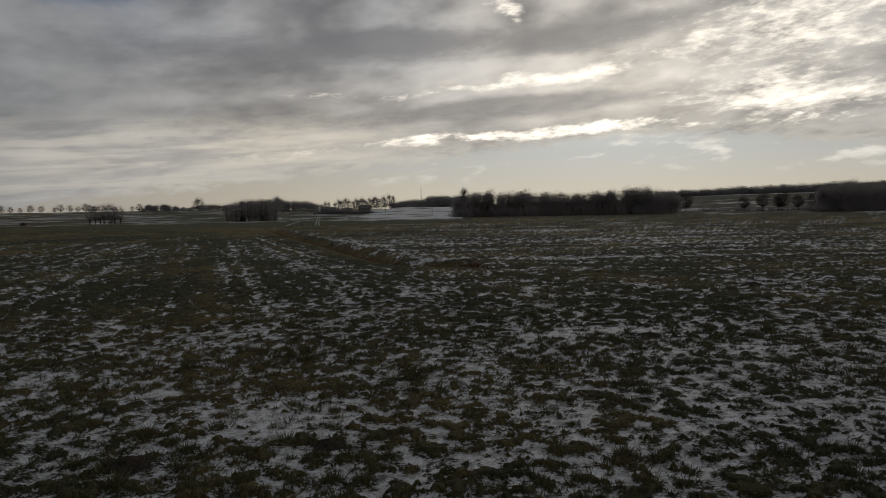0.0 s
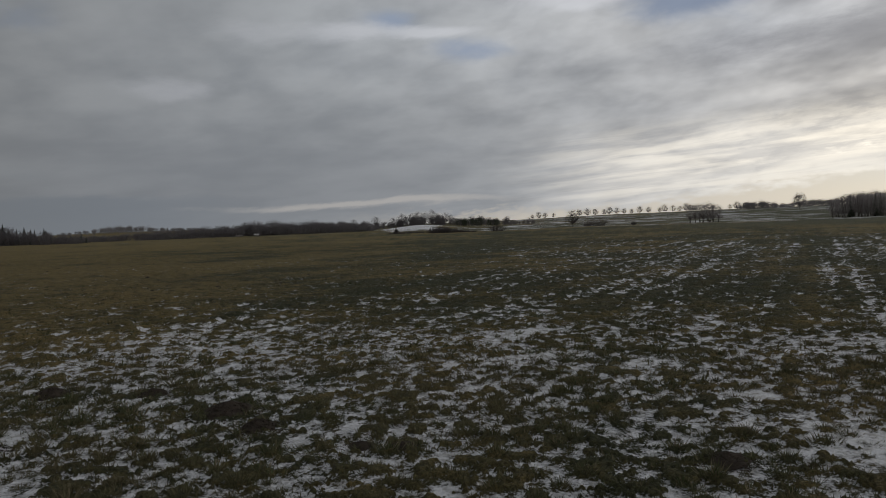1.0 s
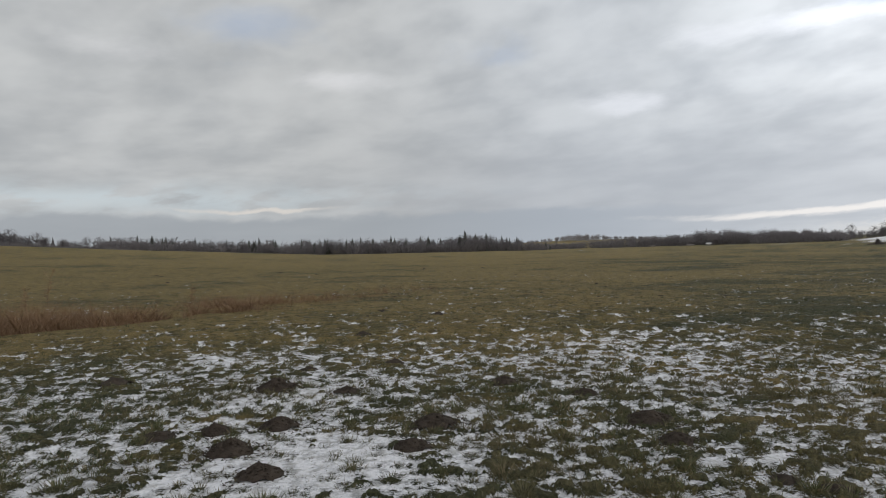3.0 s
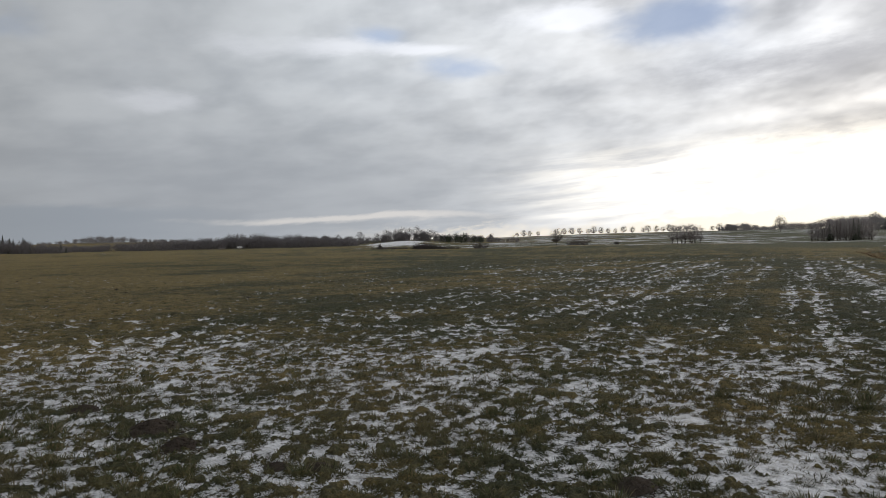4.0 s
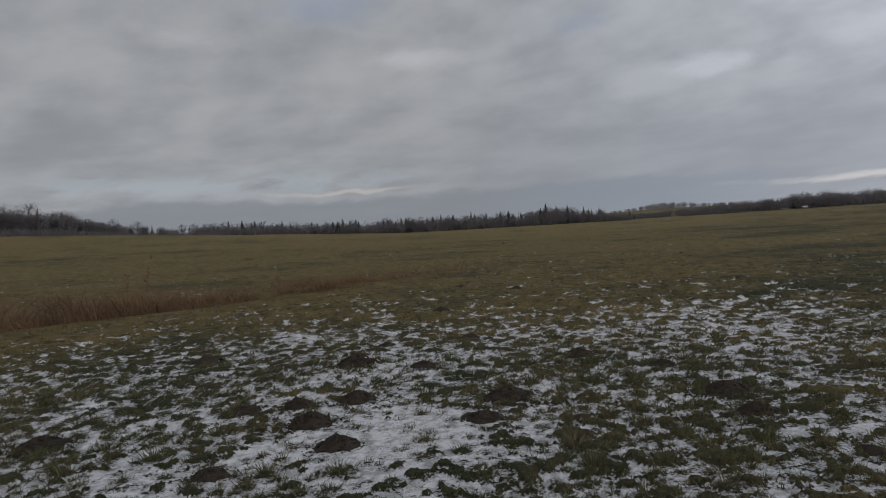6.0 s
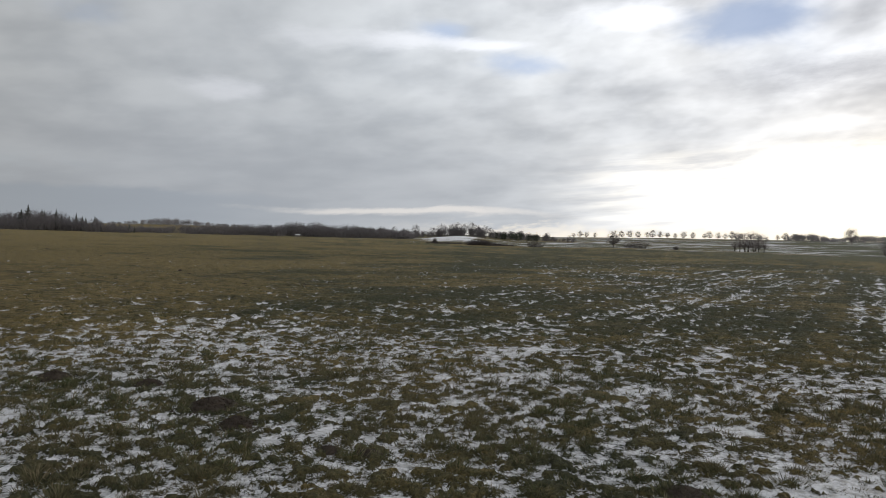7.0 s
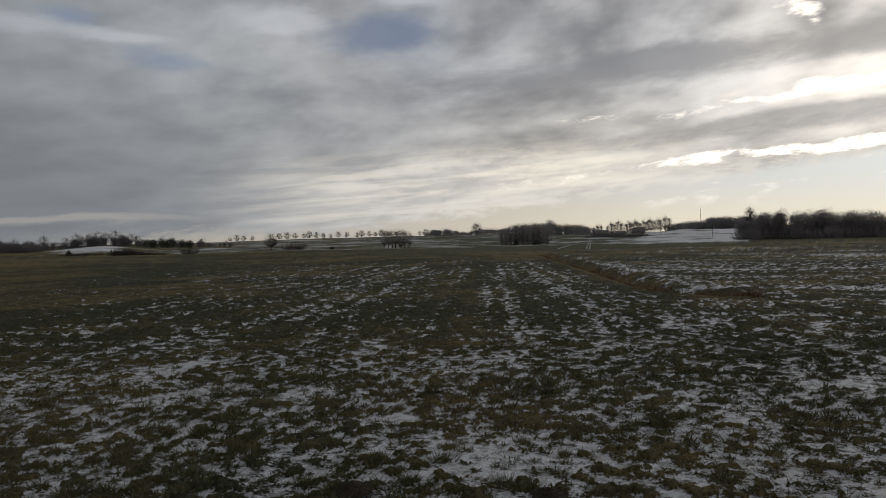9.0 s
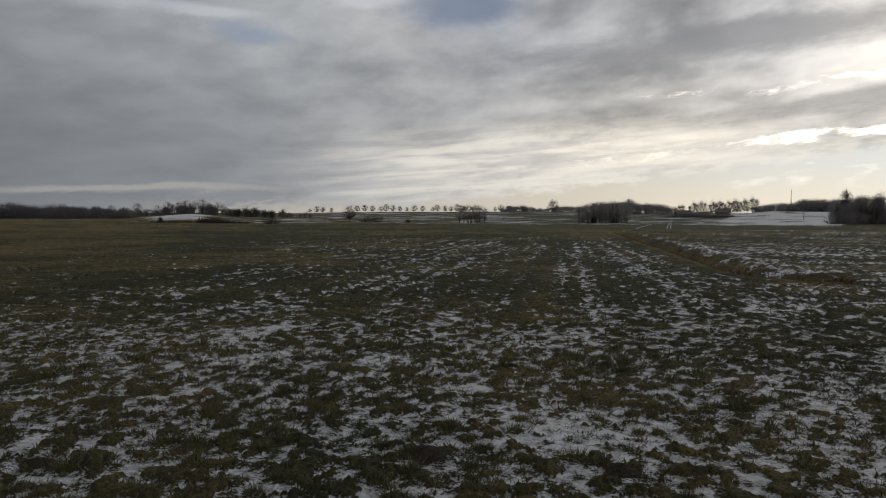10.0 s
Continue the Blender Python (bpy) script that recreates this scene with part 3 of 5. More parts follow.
def build_ground():
    fine_az = np.arange(-36.0, 138.0, 0.14)
    coarse = np.arange(138.0, 324.0, 3.0)
    azs = np.radians(np.concatenate([fine_az, coarse]))
    near = 1.6 / np.concatenate([np.arange(0.50, 0.18, -0.0022), np.arange(0.18, 0.028, -0.0010), np.arange(0.028, 0.0064, -0.0018)])
    rings = np.concatenate([[0.002, 0.4, 0.9, 1.4, 1.9, 2.4, 2.8, 3.0, 3.1], near, np.geomspace(near[-1] * 1.02, 1000, 66)[1:], np.geomspace(1060, 4800, 16)])
    a, r = np.meshgrid(azs, rings)
    x, y = -r * np.sin(a), r * np.cos(a)
    x, y = x.ravel(), y.ravel()
    rr, az = polar(x, y)
    cover = snow_cover(x, y)
    z = land(x, y) + tuft_height(cover) * (1 + smooth(rr, 9, 14) * 0.8) * (1 - smooth(rr, 30, 70)) + (fbm(x / 0.9, y / 0.9, 51, 2) - 0.5) * 0.05 * (1 - smooth(rr, 60, 160))
    n, m = len(azs), len(rings)
    idx = np.arange(n * m).reshape(m, n)
    nxt = np.roll(idx, -1, axis=1)
    quads = np.stack([idx[:-1], nxt[:-1], nxt[1:], idx[1:]], -1).reshape(-1, 4)
    quads = quads[:, ::-1]
    verts = np.stack([x, y, z], -1)
    me = mesh_from("ground", verts, quads, MEADOW)
    w = smooth(az, 48, 82)
    dry = 0.37 + 0.42 * w * smooth(rr, 8, 18) + (fbm(x / 5, y / 5, 61, 3) - 0.5) * 0.7 + (fbm(az * 0.12, np.log(np.maximum(rr, 1)) * 7, 63, 3) - 0.5) * 0.8 * smooth(rr, 14, 40) - 0.05 * w * smooth(rr, 9, 5)
    dry += 0.12 * smooth(rr, 40, 110) * (1 - w) + 0.08 * w
    u, v = swath(x, y)
    dry += (fbm(u / 12.0, v / 0.8, 22, 2) - 0.5) * 0.45 * (1 - w) * smooth(rr, 6, 14)
    dry += 0.14 * np.exp(-((v + 0.25) / 0.25) ** 2) * smooth(u, 10, 13) * smooth(u, 55, 35)
    d, q = along_line(x, y, DITCH)
    dry += 0.6 * np.exp(-((d + 0.3) / 0.8) ** 2) * smooth(q, 0.0, 0.15)
    d2, q2 = along_line(x, y, REED_DITCH)
    dry += 0.5 * np.exp(-(d2 / 2.0) ** 2)
    crop = smooth(rr, 108, 125) * smooth(az, 3.0, 6.0) * smooth(az, 40, 22) * 0.8 + smooth(az, 4, -2) * smooth(rr, 150, 185) * 0.5
    crop *= (fbm(x / 60, y / 60, 71, 2) > 0.25)
    # underfoot and to the rear the pattern is left to the surface itself
    plain = np.maximum(smooth(rr, 3.6, 3.1), smooth(np.abs(az - 51), 87.5, 91))
    loose = np.maximum(smooth(rr, 9.5, 14), plain)
    cover = cover * (1 - plain) + 0.004 * plain
    bare = 0.2 + (fbm(x / 1.6, y / 1.6, 81, 3) - 0.5) * 0.6 + 0.25 * smooth(az, 14, 2) * smooth(rr, 12, 30) + 0.16 * smooth(rr, 240, 260)
    bare += 0.5 * np.exp(-((x + 5.0) / 0.55) ** 2 - ((y + 4.0) / 0.4) ** 2)
    for name, values in (("snow", cover), ("dry", dry), ("crop", crop), ("bare", bare), ("loose", loose)):
        me.attributes.new(name, "FLOAT", "POINT").data.foreach_set("value", np.asarray(values, dtype=np.float32))
    return tagged(new("ground", me), "wintry meadow of matted grass with patches of thin snow", "ground", kind="structure")


build_ground()
rng = np.random.default_rng(7)


def blade_mesh(name, base, up, width, mat, bend=0.35, joints=1):
    """Thin tapering blades: base points, up vectors with their length, widths."""
    n = len(base)
    turn = rng.uniform(0, math.tau, n)
    side = np.stack([np.cos(turn), np.sin(turn), np.zeros(n)], -1) * (width / 2)[:, None]
    sag = np.stack([-np.sin(turn), np.cos(turn), np.zeros(n)], -1) * (np.linalg.norm(up, axis=1) * bend)[:, None] * rng.uniform(-1, 1, n)[:, None]
    if joints == 1:
        verts = np.stack([base - side, base + side, base + up + sag], 1).reshape(-1, 3)
        faces = np.arange(3 * n).reshape(-1, 3)
    else:
        half = base + up * 0.55 + sag * 0.3
        verts = np.stack([base - side, base + side, half - side * 0.7, half + side * 0.7, base + up + sag], 1).reshape(-1, 3)
        k = 5 * np.arange(n)[:, None]
        faces = np.concatenate([k + [0, 1, 3], k + [0, 3, 2], k + [2, 3, 4]])
    return mesh_from(name, verts, faces, mat, False)


def scatter(count, r0, r1, power, a0=-36, a1=138):
    """Random places in the meadow, thinner farther away."""
    q = rng.uniform(0, 1, count)
    k = 2.0 - power
    r = (r0 ** k + q * (r1 ** k - r0 ** k)) ** (1 / k)
    a = np.radians(rng.uniform(a0, a1, count))
    return -r * np.sin(a), r * np.cos(a), r


def build_grass(name, count, r0, r1, power, tall, wide, joints, label, a0=-36, a1=138):
    x, y, r = scatter(count, r0, r1, power, a0, a1)
    c = snow_cover(x, y)
    clump = fbm(x / 0.16, y / 0.16, 91, 2)
    chance = smooth(-c, -0.03 - 0.1 * smooth(r, 9.5, 14), 0.06) * (0.35 + 0.9 * smooth(clump, 0.4, 0.62)) + 0.24
    keep = rng.uniform(0, 1, count) < chance
    x, y, r, c, clump = x[keep], y[keep], r[keep], c[keep], clump[keep]
    n = len(x)
    z = land(x, y) + tuft_height(c) - 0.012
    high = tall * rng.uniform(0.45, 1.25, n) * (0.65 + 0.8 * smooth(clump, 0.42, 0.7)) * np.where(c > 0.02, 0.65, 1)
    lean = rng.normal(0, 0.55, (n, 2))
    up = np.stack([lean[:, 0], lean[:, 1], np.ones(n)], -1)
    up *= (high / np.linalg.norm(up, axis=1))[:, None]
    me = blade_mesh(name, np.stack([x, y, z], -1), up, wide * (r / r0) ** 0.5 * rng.uniform(0.6, 1.3, n), GRASS, 0.5, joints)
    return tagged(new(name, me), label, "grass", kind="stuff")


def build_tussocks(name, cell, small, large, chance, seed, r1, each, tall, label, r0=2.4, joints=2, thin=0.4):
    """Tussocks whose blades fan out from their hearts."""
    k = int(r1 / cell) + 1
    a, b = [q.ravel().astype(float) for q in np.meshgrid(np.arange(-k, k), np.arange(-k, k))]
    tx, ty = (a + 0.1 + 0.8 * hashed(a, b, seed)) * cell, (b + 0.1 + 0.8 * hashed(a, b, seed + 1)) * cell
    rim = small + (large - small) * hashed(a, b, seed + 3) ** 2
    r, az = polar(tx, ty)
    keep = (hashed(a, b, seed + 2) < chance) & (r > r0) & (r < r1) & (az > -37) & (az < 139)
    tx, ty, rim, r = tx[keep], ty[keep], rim[keep], r[keep]
    n = np.maximum(4, (each * (rim / large) ** 1.1 * np.clip(6.0 / r, thin, 1.2)).astype(int))
    i = np.repeat(np.arange(len(tx)), n)
    m = len(i)
    turn, q = rng.uniform(0, math.tau, m), rng.uniform(0, 1, m) ** 0.6
    out = np.stack([np.cos(turn), np.sin(turn)], -1)
    p = np.stack([tx, ty], -1)[i] + out * (rim[i] * q * 0.9)[:, None]
    z = land(p[:, 0], p[:, 1]) + tuft_height(snow_cover(p[:, 0], p[:, 1])) - 0.012
    high = (0.35 + 0.65 * rim[i] / large) * tall * rng.uniform(0.5, 1.25, m)
    up = np.concatenate([out * (0.25 + 0.8 * q)[:, None] + rng.normal(0, 0.25, (m, 2)), np.ones((m, 1))], 1)
    up *= (high / np.linalg.norm(up, axis=1))[:, None]
    me = blade_mesh(name, np.concatenate([p, z[:, None]], 1), up, 0.0048 * np.clip(r[i] / 4.5, 1, 4.0 if joints == 1 else 2.0) * rng.uniform(0.6, 1.3, m), GRASS, 0.5, joints)
    return tagged(new(name, me), label, "grass", kind="stuff")


build_tussocks("small_tussocks", *SMALL_TUFTS, 9.0, 34, 0.062, "small dark green grass tufts in the snow")
build_tussocks("large_tussocks", *LARGE_TUFTS, 13.5, 105, 0.085, "broad shaggy grass tussocks, green with straw tips")
build_tussocks("mid_tussocks", *LARGE_TUFTS, 34.0, 60, 0.09, "shaggy grass tussocks scattered over the meadow", 13.5, 1, 0.2)
build_grass("meadow_grass", 100000, 2.8, 9.0, 1.0, 0.038, 0.0038, 2, "short matted green and straw grass poking through snow")
build_grass("far_meadow_grass", 260000, 8.0, 75.0, 1.9, 0.05, 0.009, 1, "tussocky olive and straw meadow grass farther out")
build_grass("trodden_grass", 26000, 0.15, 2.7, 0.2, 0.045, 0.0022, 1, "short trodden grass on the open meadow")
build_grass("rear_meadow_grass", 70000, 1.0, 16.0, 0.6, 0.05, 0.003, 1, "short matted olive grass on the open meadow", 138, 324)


# ------------------------------------------------------------------ trees and woods
def ground_at(x, y):
    return float(land(np.array([x]), np.array([y]))[0])


def tube_arrays(p0, p1, r0, r1, sides):
    axis = (p1 - p0).normalized()
    ref = Vector((0, 0, 1)) if abs(axis.z) < 0.9 else Vector((1, 0, 0))
    u = axis.cross(ref).normalized()
    v = axis.cross(u)
    verts = []
    for p, r in ((p0, r0), (p1, r1)):
        for i in range(sides):
            a = math.tau * i / sides
            verts.append(p + (u * math.cos(a) + v * math.sin(a)) * r)
    faces = []
    for i in range(sides):
        j = (i + 1) % sides
        faces += [(i, j, sides + j), (i, sides + j, sides + i)]
    return verts, faces


class Heap:
    """Collects corners and triangles for one mesh."""

    def __init__(self):
        self.v, self.f = [], []

    def add(self, verts, faces):
        k = len(self.v)
        self.v += [tuple(q) for q in verts]
        self.f += [tuple(i + k for i in face) for face in faces]

    def tube(self, p0, p1, r0, r1, sides=5):
        self.add(*tube_arrays(p0, p1, r0, r1, sides))

    def sliver(self, p0, p1, width, rnd):
        side = (p1 - p0).cross(Vector((rnd.uniform(-1, 1), rnd.uniform(-1, 1), rnd.uniform(-1, 1))))
        side = side.normalized() * width * 0.5 if side.length > 1e-6 else Vector((width * 0.5, 0, 0))
        self.add([p0 - side, p0 + side, p1], [(0, 1, 2)])

    def arrays(self):
        return np.array(self.v, dtype=np.float32), np.array(self.f, dtype=np.int32)

    def mesh(self, name, mat, fine=False):
        v, f = self.arrays()
        return mesh_from(name, v, f, mat, fine)


def bare_tree_shape(seed, high, wide=0.36, middle=0.58, half=0.42, twigs=700, twig=0.05, stems=1, boughs=10, reach=(0.035, 0.08), bole=0.022, lumpy=1.0, flat=1.0, spurs=70, rim=0.45, far_out=1.0):
    """A leafless tree: bole and limbs, and a rounded, uneven spray of twigs. Widths are parts of the height."""
    rnd = random.Random(seed)
    wood, spray = Heap(), Heap()
    lumps = [(Vector((rnd.gauss(0, 1), rnd.gauss(0, 1), rnd.gauss(0, 1))).normalized(), rnd.uniform(-0.28, 0.22) * lumpy) for _ in range(9)]
    heart = Vector((0, 0, high * middle))

    def crown_point(q):
        d = Vector((rnd.gauss(0, 1), rnd.gauss(0, 1), rnd.gauss(0, 1))).normalized()
        k = 1.0 + sum(w * max(0.0, d.dot(n)) ** 3 for n, w in lumps)
        return heart + Vector((d.x * wide, d.y * wide, d.z * half * (flat if d.z < 0 else 1.0))) * high * k * q

    r0 = high * bole / stems ** 0.4
    tips = []
    for s in range(stems):
        foot = Vector((rnd.gauss(0, 0.03) * high * (stems > 1), rnd.gauss(0, 0.03) * high * (stems > 1), -0.2))
        top = heart + Vector((rnd.gauss(0, 0.1) * high * wide * (3 if stems > 1 else 0.6), rnd.gauss(0, 0.1) * high * wide * (3 if stems > 1 else 0.6), high * half * (0.45 if stems > 1 else 0.36)))
        line = [foot.lerp(top, i / 5) + Vector((rnd.gauss(0, 0.008), rnd.gauss(0, 0.008), 0)) * high for i in range(6)]
        for i in range(5):
            wood.tube(line[i], line[i + 1], r0 * (1 - 0.16 * i), r0 * (1 - 0.16 * (i + 1)), 6)
        for _ in range(max(4, boughs // stems)):
            end = crown_point(rnd.uniform(0.6, 0.88))
            away = math.hypot(end.x - foot.x, end.y - foot.y)
            fork = heart.z - high * half * flat * 0.8
            k = (max(fork, end.z - away * rnd.uniform(0.7, 1.4)) - foot.z) / (top.z - foot.z)
            start = foot.lerp(top, min(max(k, 0.12), 0.95))
            end.z = max(end.z, start.z + 0.02 * high)
            bow = start.lerp(end, 0.5) + Vector((0, 0, -0.03 * high))
            limb = r0 * min(1.0, (18.0 / boughs) ** 0.5)
            wood.tube(start, bow, limb * 0.45, limb * 0.30, 4)
            wood.tube(bow, end, limb * 0.30, limb * 0.13, 4)
            tips += [(start, bow), (bow, end), (bow, end)]
    twigs_from = []
    for _ in range(spurs):
        p, q = tips[rnd.randrange(len(tips))]
        start = p.lerp(q, rnd.random())
        goal = max((crown_point(rnd.uniform(0.75, 1.0)) for _ in range(5)), key=lambda g: (g - heart).normalized().dot((start - heart).normalized()))
        end = start.lerp(goal, rnd.uniform(0.5, 0.9))
        wood.tube(start, end, r0 * 0.15, r0 * 0.07, 3)
        twigs_from += [(start, end)]
    for _ in range(twigs):
        if rnd.random() < 0.45:
            p, q = twigs_from[rnd.randrange(len(twigs_from))]
            start = p.lerp(q, rnd.uniform(0.2, 1.0))
        else:
            start = crown_point(far_out * rnd.random() ** rim)
        out = (start - heart).normalized() * 0.7 + Vector((rnd.gauss(0, 0.55), rnd.gauss(0, 0.55), rnd.gauss(0.25, 0.5)))
        spray.sliver(start, start + out.normalized() * high * rnd.uniform(*reach), twig * rnd.uniform(0.7, 1.3), rnd)
    return wood, spray


def conifer_shape(seed, high, wide):
    """A spruce: a straight stem with drooping whorls of ragged boughs."""
    rnd = random.Random(seed)
    wood, spray = Heap(), Heap()
    wood.tube(Vector((0, 0, -0.2 * min(1.0, high * 0.2))), Vector((0, 0, high * 0.9)), high * 0.018, high * 0.004, 5)
    spray.tube(Vector((0, 0, high * 0.6)), Vector((0, 0, high)), wide * 0.16, high * 0.004, 4)
    z = high * 0.05
    while z < high * 0.97:
        reach = wide * (1 - z / high) ** 0.9 * rnd.uniform(0.8, 1.15) + high * 0.012
        for i in range(6):
            a = math.tau * i / 6 + rnd.uniform(-0.5, 0.5)
            d = Vector((math.cos(a), math.sin(a), 0))
            root = Vector((0, 0, z + reach * 0.55))
            tip = Vector((0, 0, z)) + d * reach * rnd.uniform(0.7, 1.15) - Vector((0, 0, reach * rnd.uniform(0.15, 0.45)))
            side = Vector((-d.y, d.x, 0)) * reach * rnd.uniform(0.28, 0.42)
            mid = root.lerp(tip, 0.6)
            spray.add([root, mid - side - Vector((0, 0, reach * 0.25)), tip, mid + side - Vector((0, 0, reach * 0.25))], [(0, 1, 2), (0, 2, 3)])
        z += high * 0.055 * rnd.uniform(0.8, 1.2)
    return wood, spray


def shrub_shape(seed, high, wide, count=90, width=0.06):
    rnd = random.Random(seed)
    spray = Heap()
    for _ in range(count):
        a, q = rnd.uniform(0, math.tau), rnd.random() ** 0.6
        foot = Vector((math.cos(a) * wide * 0.35 * q, math.sin(a) * wide * 0.35 * q, -0.1))
        d = Vector((math.cos(a) * q * wide * 0.5, math.sin(a) * q * wide * 0.5, high * rnd.uniform(0.55, 1.0) * (1 - 0.35 * q * q)))
        tip = foot + d
        spray.sliver(foot, tip, width, rnd)
        for _ in range(4):
            p = foot.lerp(tip, rnd.uniform(0.2, 0.95))
            spray.sliver(p, p + Vector((rnd.gauss(0, 0.3), rnd.gauss(0, 0.3), rnd.uniform(0.0, 0.5))) * high * 0.4, width * 0.7, rnd)
    return spray


def make_tree(name, shape, leaf_mat, label, category, group=""):
    wood, spray = shape
    ob = tagged(new(name), label, category, group)
    trunk = new("trunk", wood.mesh("trunk", BARK))
    crown = new("crown", spray.mesh("crown", leaf_mat))
    trunk.parent = crown.parent = ob
    return ob


def stand(ob, az, r, turn=0.0, size=1.0, sink=0.0):
    x, y = spot(az, r)
    ob.matrix_basis = pose(x, y, ground_at(x, y) - sink, 0, 0, turn) @ Matrix.Scale(size, 4)
    return ob


def another(ob, az, r, turn, size=1.0):
    x, y = spot(az, r)
    c = copy_thing(ob, pose(x, y, ground_at(x, y), 0, 0, turn))
    c.scale = (size, size, size)
    return c


def wood_of(name, shapes, az0, az1, r0, r1, step, tops, mat, label, seed, squash=1.0, vary=0.15):
    """A wood that nobody could count: many trees joined, its skyline given by heights along the bearings."""
    rnd = random.Random(seed)
    ready = [s.arrays() for s in shapes]
    vs, fs, k = [], [], 0
    r = r0
    while r <= r1:
        az = az0
        while az <= az1:
            v, f = ready[rnd.randrange(len(ready))]
            a, d = az + rnd.uniform(-0.5, 0.5) * math.degrees(step / r), r + rnd.uniform(-0.5, 0.5) * step
            x, y = spot(a, d)
            high = float(np.interp(az, [q[0] for q in tops], [q[1] for q in tops])) * rnd.uniform(1.0 - vary, 1.0 + vary)
            z0 = ground_at(x, y)
            c, s = math.cos(rnd.uniform(0, math.tau)), 0.0
            s = math.sqrt(1 - c * c)
            w = high * squash * rnd.uniform(0.85, 1.2)
            q = np.stack([(v[:, 0] * c - v[:, 1] * s) * w + x, (v[:, 0] * s + v[:, 1] * c) * w + y, v[:, 2] * high + z0], -1)
            vs.append(q)
            fs.append(f + k)
            k += len(v)
            az += math.degrees(step / r) * rnd.uniform(0.7, 1.3)
        r += step
    me = mesh_from(name, np.concatenate(vs), np.concatenate(fs), mat, False)
    return tagged(new(name, me), label, "woodland", kind="stuff")


def unit_bare(seed, wide=0.30, middle=0.58, twigs=1700, fill=260, brush=60, thin=0.011):
    """A light leafless tree one metre high with brushwood round its foot, for woods."""
    wood, spray = bare_tree_shape(seed, 1.0, wide, middle, 0.96 - middle, twigs, thin, reach=(0.015, 0.036), lumpy=0.45, rim=0.33, far_out=0.94)
    both = Heap()
    rnd = random.Random(seed)
    both.add(spray.v, spray.f)
    both.tube(Vector((0, 0, -0.05)), Vector((0, 0, 0.6)), 0.018, 0.008, 4)
    for i in range(9):
        a = math.tau * i / 9 + rnd.uniform(-0.3, 0.3)
        fork = Vector((0, 0, rnd.uniform(0.25, 0.55)))
        both.tube(fork, fork + Vector((math.cos(a) * wide * 0.7, math.sin(a) * wide * 0.7, rnd.uniform(0.15, 0.36))), 0.008, 0.003, 3)
    for _ in range(fill):
        d = Vector((rnd.gauss(0, 1), rnd.gauss(0, 1), rnd.gauss(0, 1))).normalized() * rnd.random() ** 0.5
        p = Vector((d.x * wide * 0.72, d.y * wide * 0.72, middle * 0.9 + d.z * (1 - middle) * 0.72))
        both.sliver(p, p + Vector((rnd.gauss(0, 0.05), rnd.gauss(0, 0.05), rnd.uniform(0.03, 0.09))), 0.024, rnd)
    for _ in range(brush):
        p = Vector((rnd.gauss(0, 0.16), rnd.gauss(0, 0.16), rnd.uniform(-0.03, 0.35)))
        both.sliver(p, p + Vector((rnd.gauss(0, 0.07), rnd.gauss(0, 0.07), rnd.uniform(0.1, 0.26))), 0.03, rnd)
    return both


def unit_conifer(seed, wide=0.24):
    wood, spray = conifer_shape(seed, 1.0, wide)
    return spray


UNIT_BARE = [unit_bare(100 + i, 0.27 + 0.04 * (i % 3), 0.56 + 0.03 * (i % 2)) for i in range(5)]
FAR_BARE = [unit_bare(150 + i, 0.29 + 0.04 * (i % 3), 0.56 + 0.03 * (i % 2), 440, 150, 40, 0.02) for i in range(5)]
UNIT_PINE = [unit_conifer(200 + i, 0.20 + 0.04 * i) for i in range(3)]
UNIT_SHRUB = [shrub_shape(300 + i, 1.0, 0.9, 40, 0.05) for i in range(3)]

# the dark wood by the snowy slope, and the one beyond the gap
wood_of("dark_wood", UNIT_BARE, -13.9, 3.35, 268, 281, 4.3, [(-13.9, 8.6), (-12.4, 9.6), (-11, 10.6), (-8, 9.2), (-5, 9.2), (-2, 10.2), (1.6, 10.6), (2.6, 10.2), (3.35, 8.6)], HAZED_TWIG, "dense leafless dark brown wood at the field's edge", 1, 1.0, 0.1)
wood_of("dark_wood_undergrowth", UNIT_SHRUB, -13.2, 3.2, 264, 282, 3.2, [(-13.2, 2.4), (-12, 4.2), (3, 4.8)], HAZED_TWIG, "dense brushwood filling the edge of a dark wood", 2, 0.9, 0.35)
wood_of("gap_side_wood", UNIT_BARE, -36, -23.4, 258, 272, 4.4, [(-36, 10.5), (-28, 9.4), (-25.5, 10.6), (-24, 9.4), (-23.4, 8.2)], HAZED_TWIG, "dense leafless wood beyond a snowy gap", 3, 1.0, 0.1)
wood_of("gap_side_undergrowth", UNIT_SHRUB, -36, -23.2, 254, 276, 3.4, [(-36, 4.6), (-23, 3.2)], HAZED_TWIG, "brushwood filling the edge of the farther wood", 4, 0.9, 0.35)
wood_of("hilltop_wood", FAR_BARE + UNIT_SHRUB, -30, -12.5, 930, 960, 8.0, [(-30, 13), (-25, 14), (-22, 12.6), (-18, 12.6), (-16, 11.6), (-12.5, 11)], HAZED_FAR_TWIG, "wood along the top of a snowy hill", 5, 1.7, 0.12)
wood_of("gap_hedge", UNIT_SHRUB, -24.0, -15.5, 300, 306, 3.0, [(-24, 2.6), (-22, 1.4), (-19, 2.0), (-17, 0.8), (-15.5, 1.4)], HAZED_TWIG, "low leafless hedge below a snowy hill", 25, 1.2, 0.4)
